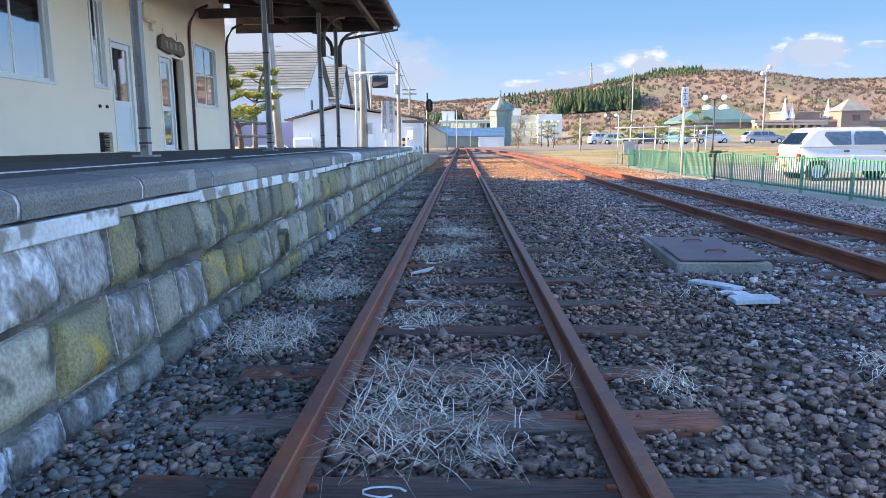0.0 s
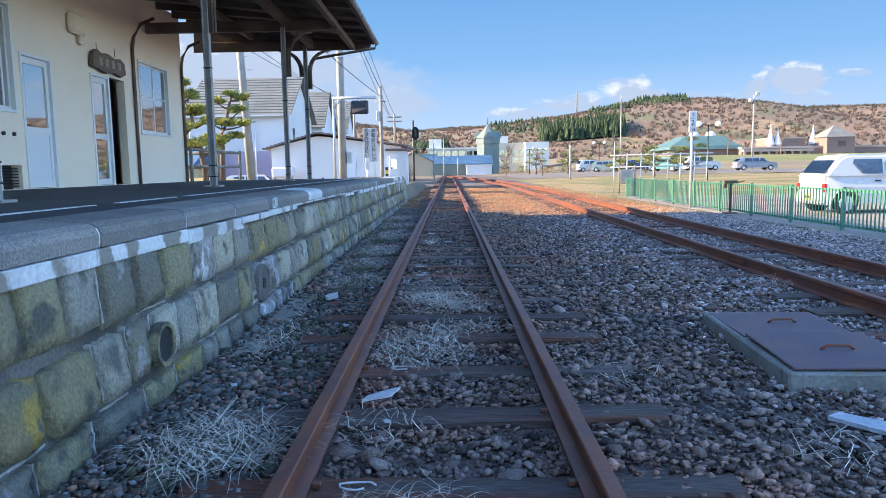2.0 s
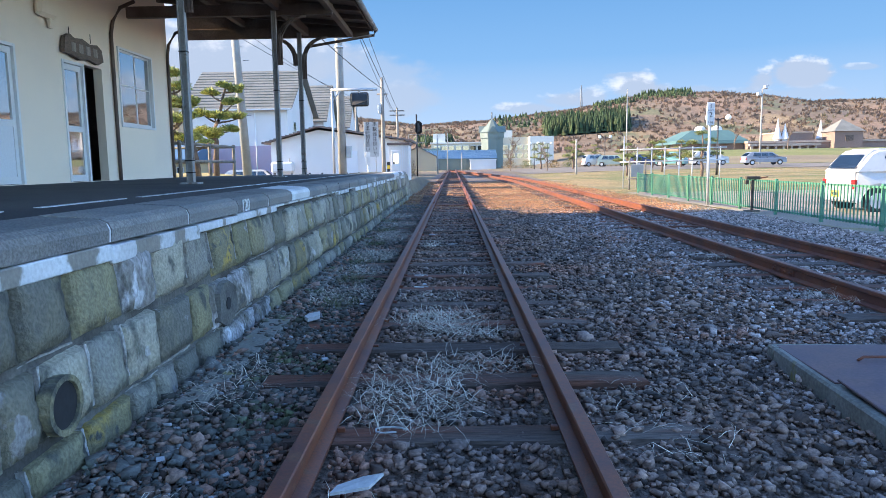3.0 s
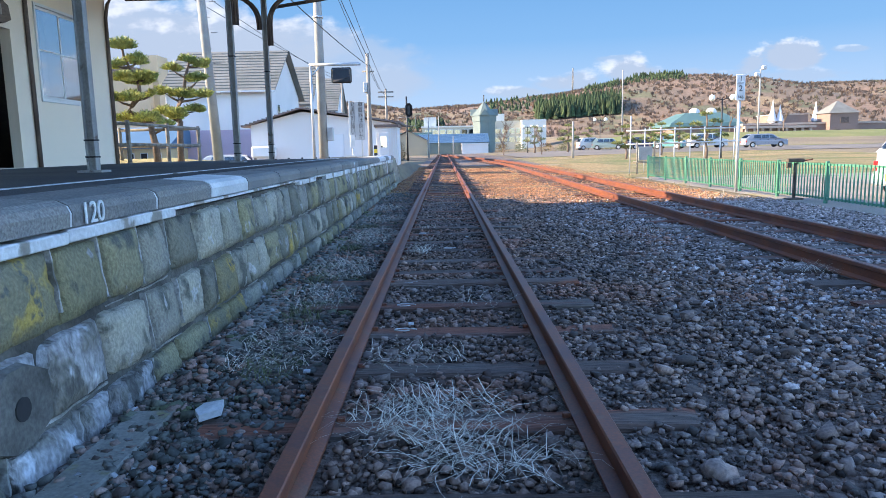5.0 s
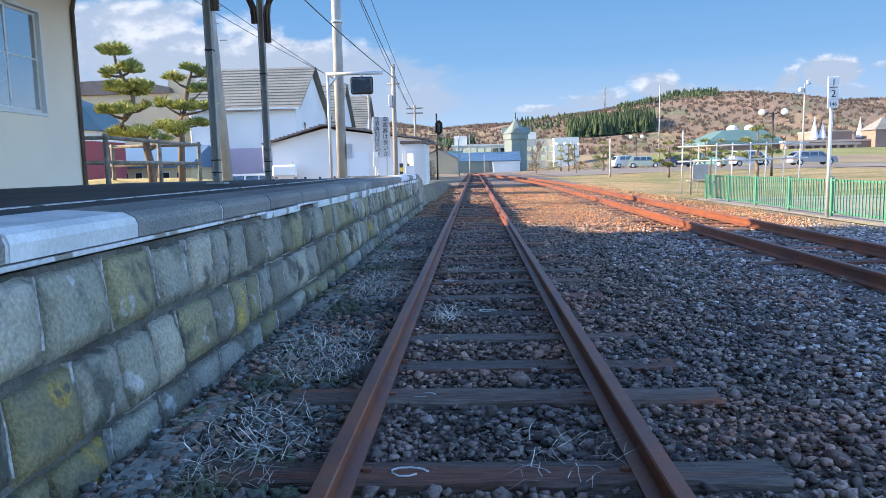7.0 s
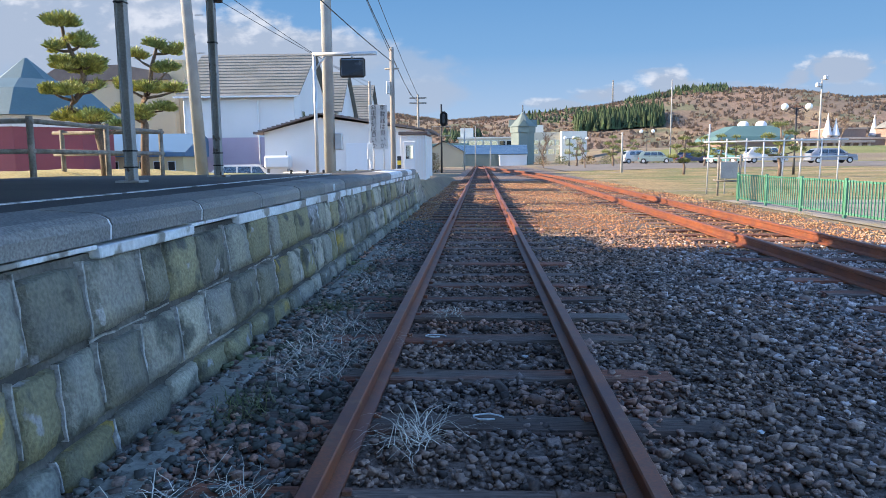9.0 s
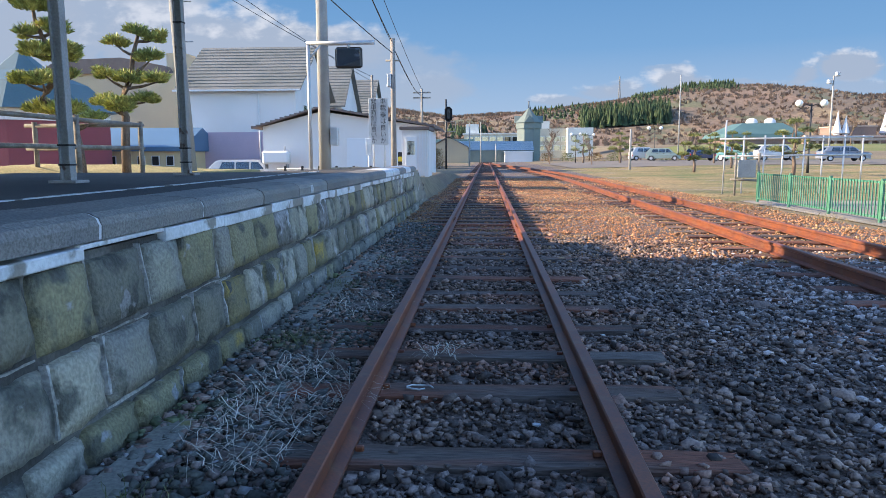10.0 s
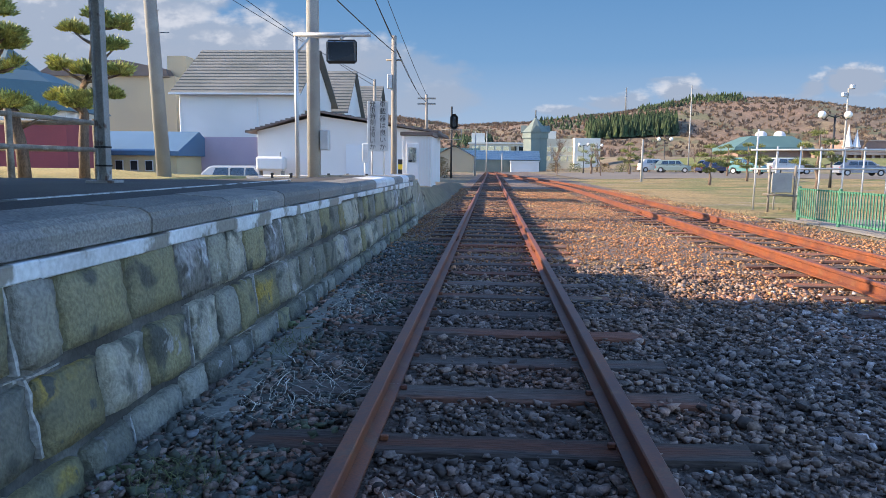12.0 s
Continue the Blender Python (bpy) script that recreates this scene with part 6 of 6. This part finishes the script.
slab("broken_board", "small pale chip of board on the ballast", "debris", (1.9, 6.5, .02), 20, [(0, 0), (.12, .01), (.1, .07), (.01, .05)], .015, M_PALE)
slab("paper_scrap", "crumpled white scrap of paper on the ballast", "litter", (-1.1, 10.1, .03), 30, [(0, 0), (.09, -.02), (.12, .05), (.05, .12), (.0, .08)], .03, M_WHITE, 2.0)
slab("paper_scrap", "white scrap of plastic lying between the rails", "litter", (-.42, 7.2, .05), 12, [(0, 0), (.14, -.03), (.2, .02), (.13, .06), (.03, .05)], .012, M_WHITE, 1.0)
for k in range(14):
    r = random.Random(100 + k)
    x, y = r.choice((r.uniform(-1.4, -.7), r.uniform(-.45, .45), r.uniform(.8, 3.2))), r.uniform(3.6, 21)
    s = r.uniform(.02, .045)
    slab("stone_chip", "small pale stone chip on the ballast", "stone", (x, y, .022), r.uniform(0, 180), [(0, 0), (s, -s * .3), (s * 1.4, s * .4), (s * .5, s * .9)], s * .28, M_PALE)


M_STRAW = mat("weathered_straw", (0.36, 0.27, 0.13), (0.25, 0.2, 0.1), rough=0.95, big=2, fine=30, grain=0.25, bump=0.0, island=0.4)


def straw(name, label, at, rx, ry, count, ln, seed, material, lie=.92, wid=.0017, kind="stuff"):
    """A tangle of bent dry stalks in one mesh."""
    rng = random.Random(seed)
    bm = B()
    for _ in range(count):
        a, q = rng.uniform(0, 6.28), math.sqrt(rng.random())
        p = Vector((math.cos(a) * q * rx, math.sin(a) * q * ry, rng.uniform(0, .03)))
        h = rng.uniform(0, 6.28)
        d = Vector((math.cos(h), math.sin(h), rng.uniform(.0, 1.0) * (1 - lie))).normalized()
        l = ln * rng.uniform(.5, 1.9)
        bow = rng.uniform(-.5, .5)
        side = d.cross(Vector((0, 0, 1))).normalized() * wid * rng.uniform(.7, 1.5)
        last = None
        for k in range(5):
            up = Vector((-d.y * bow * l * (k / 4) ** 2, d.x * bow * l * (k / 4) ** 2, .22 * math.sin(k / 4 * 3.0) * l * rng.uniform(.4, 1.2)))
            c = p + d * l * k / 4 + up + Vector((rng.uniform(-.12, .12), rng.uniform(-.12, .12), 0)) * l * .5
            w = side * (1 - .18 * k)
            cur = (bm.verts.new(c - w), bm.verts.new(c + w))
            if last:
                bm.faces.new((last[0], last[1], cur[1], cur[0]))
            last = cur
    o = part(name, bm, material)
    o.location = at
    return tagged(o, label, "dry grass", kind=kind)


for k, (x, y, rx, ry, n, ln) in enumerate((
        (-.12, 4.0, .38, .28, 230, .17), (.15, 4.6, .4, .22, 180, .17), (-.35, 4.5, .14, .4, 140, .17), (-.25, 5.75, .25, .16, 150, .12), (-.1, 6.1, .3, .15, 90, .12),
        (-.18, 8.3, .3, .5, 330, .14), (.15, 8.9, .3, .25, 120, .14), (-1.0, 6.7, .28, .35, 420, .16), (-1.1, 5.4, .26, .38, 480, .15), (.95, 4.6, .12, .2, 90, .14),
        (2.3, 4.8, .3, .22, 260, .17), (-.1, 10.1, .34, .3, 300, .16), (.1, 9.7, .3, .2, 150, .14), (-.2, 11.0, .3, .2, 70, .12), (-1.0, 11.2, .3, .5, 260, .12),
        (-1.0, 12.6, .25, .5, 200, .12), (-.3, 15.0, .12, .18, 80, .16), (-.25, 17.4, .12, .15, 50, .12), (-1.0, 14.0, .3, .6, 330, .14), (-.95, 16.5, .32, .8, 380, .14),
        (-1.0, 18.8, .3, .6, 170, .12), (3.3, 10.8, .3, .3, 80, .14), (3.3, 13.5, .3, .3, 80, .14), (1.7, 6.5, .3, .2, 40, .14), (-1.2, 8.6, .2, .5, 110, .12), (3.0, 16.5, .4, .4, 60, .14),
        (-.3, 6.9, .2, .3, 60, .12), (.3, 12.5, .3, .3, 40, .1), (5.9, 22.0, .5, 1.0, 100, .2), (-1.1, 21, .3, .8, 150, .12), (1.0, 8.0, .3, .6, 50, .12))):
    straw("dry_grass_clump", "tangle of bleached dry grass stalks on the ballast", (x, y, .015), rx, ry, n, ln, 200 + k, M_DRY)
for k, (x, y) in enumerate(((-1.05, 12.0), (-1.12, 13.4), (-.95, 10.8), (-1.2, 17.6), (-1.15, 15.3), (-1.3, 19.5))):
    straw("weed_clump", "small tuft of green and yellow weeds in the ballast", (x, y, .01), .16, .22, 120, .09, 300 + k, M_WEED, lie=.2)
for k, (x, y) in enumerate(((6.3, 30), (6.4, 27), (6.6, 34), (8.5, 35.2), (10, 35.4), (6.2, 38), (6.4, 43), (7.2, 49))):
    straw("grass_tuft", "tuft of low straw-coloured grass beside the siding", (x, y, rise(x, y) + .02), .5, 1.0, 260, .13, 400 + k, M_STRAW, lie=.4, wid=.003)

# the concrete cable duct half buried along the foot of the wall
duct = thing("cable_duct", "half buried concrete cable duct along the foot of the wall", "cable duct", (-1.37, 0, 0))
for k in range(14):
    r = random.Random(k)
    y = 8.3 + 1.0 * k
    if k in (2, 5, 8, 9):
        continue
    part("duct_cover", box(B(), -.085 + r.uniform(-.02, .02), .085 + r.uniform(-.02, .02), y, y + .985, -.08, .016 + r.uniform(-.012, .008), .008), M_OLDCONC, duct)
# drain outlet in the wall
drain = thing("drain_pipe", "round clay drain outlet set in the stone wall", "pipe", (-1.562, 7.54, .28))
bm = B()
n = 20
for r0, r1, xa, xb in ((.125, .1, .02, -.02),):
    a = [bm.verts.new((xa, r0 * math.cos(6.2832 * k / n), r0 * math.sin(6.2832 * k / n))) for k in range(n)]
    b = [bm.verts.new((xa, r1 * math.cos(6.2832 * k / n), r1 * math.sin(6.2832 * k / n))) for k in range(n)]
    c = [bm.verts.new((xb - .02, r0 * math.cos(6.2832 * k / n), r0 * math.sin(6.2832 * k / n))) for k in range(n)]
    d = [bm.verts.new((xb - .0, r1 * math.cos(6.2832 * k / n), r1 * math.sin(6.2832 * k / n))) for k in range(n)]
    for k in range(n):
        j = (k + 1) % n
        bm.faces.new((a[k], a[j], b[j], b[k]))
        bm.faces.new((c[k], c[j], a[j], a[k]))
        bm.faces.new((b[k], b[j], d[j], d[k]))
part("pipe_ring", bm, M_STONE, drain)
# Flat dark disc closes the ring, the hollow's shade as colour.
part("pipe_mouth", tube(B(), [(.006, 0, 0), (-.012, 0, 0)], .1, 18), M_DARK, drain)
hole = thing("drain_hole", "small dark drain hole in a whitewashed stone", "pipe", (-1.562, 9.63, .28))
part("plaster_patch", loft([[(-.03, .2 * math.cos(k * .6283) * (1 + .2 * math.sin(k * 2.3)), .17 * math.sin(k * .6283)) for k in range(10)], [(.006, .19 * math.cos(k * .6283) * (1 + .2 * math.sin(k * 2.3)), .16 * math.sin(k * .6283)) for k in range(10)]]), M_MORTAR, hole)
# Dark disc on the patch for the shade inside the hole.
part("hole_mouth", tube(B(), [(.012, 0, 0), (0, 0, 0)], .045, 14), M_DARK, hole)
# the concrete lump on the coping
slab("concrete_lump", "pale lump of concrete stuck on the coping edge", "debris", (-1.64, 5.6, .868), 0, [(-.05, 0), (.012, .02), (.016, .12), (-.05, .15)], .125, M_CONC)
spike = bpy.data.meshes.new("rail_spike")
bm = box(B(), -.018, .018, -.012, .012, -.01, .014, .004)
bm.to_mesh(spike)
bm.free()
spike.materials.append(M_RAIL)
for y in TIE_YS[11:54]:
    for x in (-.566 - .08, -.566 + .08, .566 - .08, .566 + .08):
        o = new("rail_spike", spike)
        o.parent, o.location = TRACK1, (x, y, .03)
lettering("10", .11, M_WHITE, platform, (-1.634, 19.84, .915), (90, 0, 90), "painted_number")

# ---- stones and coping of the platform ----
def stone_mesh(seed, material):
    """A dressed block one metre wide, one high, its slightly bulging face towards +x and its outline uneven."""
    rng = random.Random(seed)
    bm = B()
    n, m = 10, 9
    lean, slope = rng.uniform(-.05, .05), rng.uniform(-.03, .03)
    cut_corner = [rng.uniform(0, .09) if rng.random() < .4 else 0.0 for _ in range(4)]
    side = [[rng.uniform(-.018, .018) for _ in range(12)] for _ in range(4)]
    tilt_y, tilt_z = rng.uniform(-.014, .014), rng.uniform(-.012, .012)
    grid = []
    for j in range(m):
        row = []
        for i in range(n):
            u, v = i / (n - 1), j / (m - 1)
            edge = min(u, 1 - u, v, 1 - v)
            y = u + (side[0][j] * (1 - u) + side[1][j] * u) + lean * (v - .5)
            z = v + (side[2][i] * (1 - v) + side[3][i] * v) + slope * (u - .5)
            for c, (cu, cv) in enumerate(((0, 0), (1, 0), (0, 1), (1, 1))):
                near = max(0.0, 1 - 3 * math.hypot(u - cu, v - cv)) * cut_corner[c]
                y += near * (1 if cu == 0 else -1)
                z += near * (1 if cv == 0 else -1)
            if edge == 0:
                x = -.075
            elif edge < .13:
                x = -.004 + rng.uniform(-.01, .004)
            else:
                x = .01 + .009 * math.sin(u * 6 + seed) * math.cos(v * 4 + seed * 2) + rng.uniform(-.007, .007)
            x += tilt_y * (u - .5) * 2 + tilt_z * (v - .5) * 2
            if 0 < i < n - 1 and edge < .13 and edge > 0:
                y += (.055 if u < .2 else -.055 if u > .8 else 0) * -.9
                z += (.055 if v < .2 else -.055 if v > .8 else 0) * -.9
            row.append(bm.verts.new((x, y, z)))
        grid.append(row)
    for j in range(m - 1):
        for i in range(n - 1):
            bm.faces.new((grid[j][i], grid[j][i + 1], grid[j + 1][i + 1], grid[j + 1][i])).smooth = 0 < i < n - 2 and 0 < j < m - 2
    me = bpy.data.meshes.new("stone")
    bm.normal_update()
    bm.to_mesh(me)
    bm.free()
    me.materials.append(material)
    return me


STONES = [[stone_mesh(k, m) for k in range(14)] for m in (M_STONE, M_STONE_LICHEN, M_STONE_PALE)]
LICHEN = ((17.7, 1), (17.5, 0), (12.0, 1), (12.1, 0), (6.4, 1), (6.1, 1), (4.3, 1), (14.2, 1), (14.6, 0), (8.0, 0), (20.1, 1), (9.9, 2), (22.6, 2))
rngs = random.Random(11)
M_POINTING = mat("pale_pointing", (0.36, 0.35, 0.34), (0.24, 0.235, 0.22), rough=0.95, big=6, fine=50, grain=0.35, bump=0.8, bump_d=0.008, c3=(0.12, 0.115, 0.1), big3=7, spread3=(0.55, 0.66))
pointing = B()


def face_x(z):
    return -1.543 - .107 * (z + .1)


def bead(p0, p1, wide):
    """An uneven run of mortar between two points (y, z) of the wall's face."""
    n = 5
    last = None
    for k in range(n + 1):
        y, z = p0[0] + (p1[0] - p0[0]) * k / n + rngs.uniform(-.006, .006), p0[1] + (p1[1] - p0[1]) * k / n + rngs.uniform(-.005, .005)
        h = wide * rngs.uniform(.35, 1.1)
        x = face_x(z) - (.012 if abs(p1[1] - p0[1]) > abs(p1[0] - p0[0]) else .037) + rngs.uniform(-.004, .004)
        if abs(p1[1] - p0[1]) > abs(p1[0] - p0[0]):
            cur = [(x - .05, y - h - .004, z), (x, y - h * .7, z), (x, y + h * .7, z), (x - .05, y + h + .004, z)]
        else:
            cur = [(x - .05, y, z - h - .004), (x, y, z - h * .7), (x, y, z + h * .7), (x - .05, y, z + h + .004)]
        cur = [pointing.verts.new(q) for q in cur]
        if last:
            for i in range(3):
                pointing.faces.new((last[i], last[i + 1], cur[i + 1], cur[i]))
        last = cur


for course, (z0, z1) in enumerate(((-.08, .125), (.14, .462), (.478, .815))):
    y = -3.0 + rngs.uniform(0, .3)
    while y < P_END:
        w = rngs.uniform(.26, .5) if course else rngs.uniform(.28, .55)
        pale = (course < 2 and (3.0 < y < 5.4 or 8.5 < y < 10.7) and rngs.random() < .62) or (course == 2 and 3 < y < 4.8 and rngs.random() < .5) or rngs.random() < .04
        kind = 1 if any(c == course and y - .05 < q < y + w for q, c in LICHEN) else 2 if pale else 0
        s = new("stone", STONES[kind][rngs.randrange(14)])
        s.parent = platform
        zz0, zz1 = z0 + rngs.uniform(-.01, .01), z1 + rngs.uniform(-.01, .008)
        s.location = (face_x(zz0) + rngs.uniform(-.008, .008), y + .003, zz0)
        s.rotation_euler = (0, -.11, 0)
        s.scale = (1, w - .006, zz1 - zz0 + .008)
        if rngs.random() < .6:
            bead((y + w + rngs.uniform(-.01, .01), zz0 + rngs.uniform(0, .08)), (y + w + rngs.uniform(-.02, .02), zz1), rngs.uniform(.008, .017))
        if course and rngs.random() < .28:
            bead((y, zz0 - .008), (y + w, zz0 - .008 + rngs.uniform(-.01, .01)), rngs.uniform(.006, .012))
        y += w
tagged(part("pointing", pointing, M_POINTING, platform, "pale crumbling mortar in the joints"), kind="stuff")


def coping_mesh(length, material, name="coping_block"):
    bm = B()
    poly = [(-2.0, .872), (-1.645, .872), (-1.64, .935), (-1.655, .968), (-1.70, .99), (-2.0, 1.008)]
    prism(bm, poly, .014, length - .014)
    me = bpy.data.meshes.new(name)
    bm.to_mesh(me)
    bm.free()
    me.materials.append(material)
    return me


bm = B()
prism(bm, [(-1.98, .874), (-1.65, .874), (-1.646, .933), (-1.66, .964), (-1.704, .985), (-1.98, 1.0)], -4, P_END)
part("coping_mortar", bm, M_LEDGE, platform)
COP = [coping_mesh(l, M_COPING) for l in (1.02, 1.12, .92)]
COPW = coping_mesh(.92, M_WHITE)
rngs = random.Random(5)


def cope(y, mesh, label=""):
    c = new("coping_block", mesh)
    c.parent = platform
    c.location = (rngs.uniform(-.002, .003), y, rngs.uniform(-.002, .003))
    if label:
        c["label"] = label


cope(12.08, COPW, "white painted coping block")
y = 12.08
while y > -4:
    k = rngs.randrange(3)
    y -= (1.02, 1.12, .92)[k]
    cope(y, COP[k])
y = 13.0
while y < P_END - .4:
    k = rngs.randrange(3)
    if 24.0 < y < 26.2 or 27.4 < y < 28.4:
        cope(y, COPW, "white painted coping block")
        y += .92
    else:
        cope(y, COP[k])
        y += (1.02, 1.12, .92)[k]
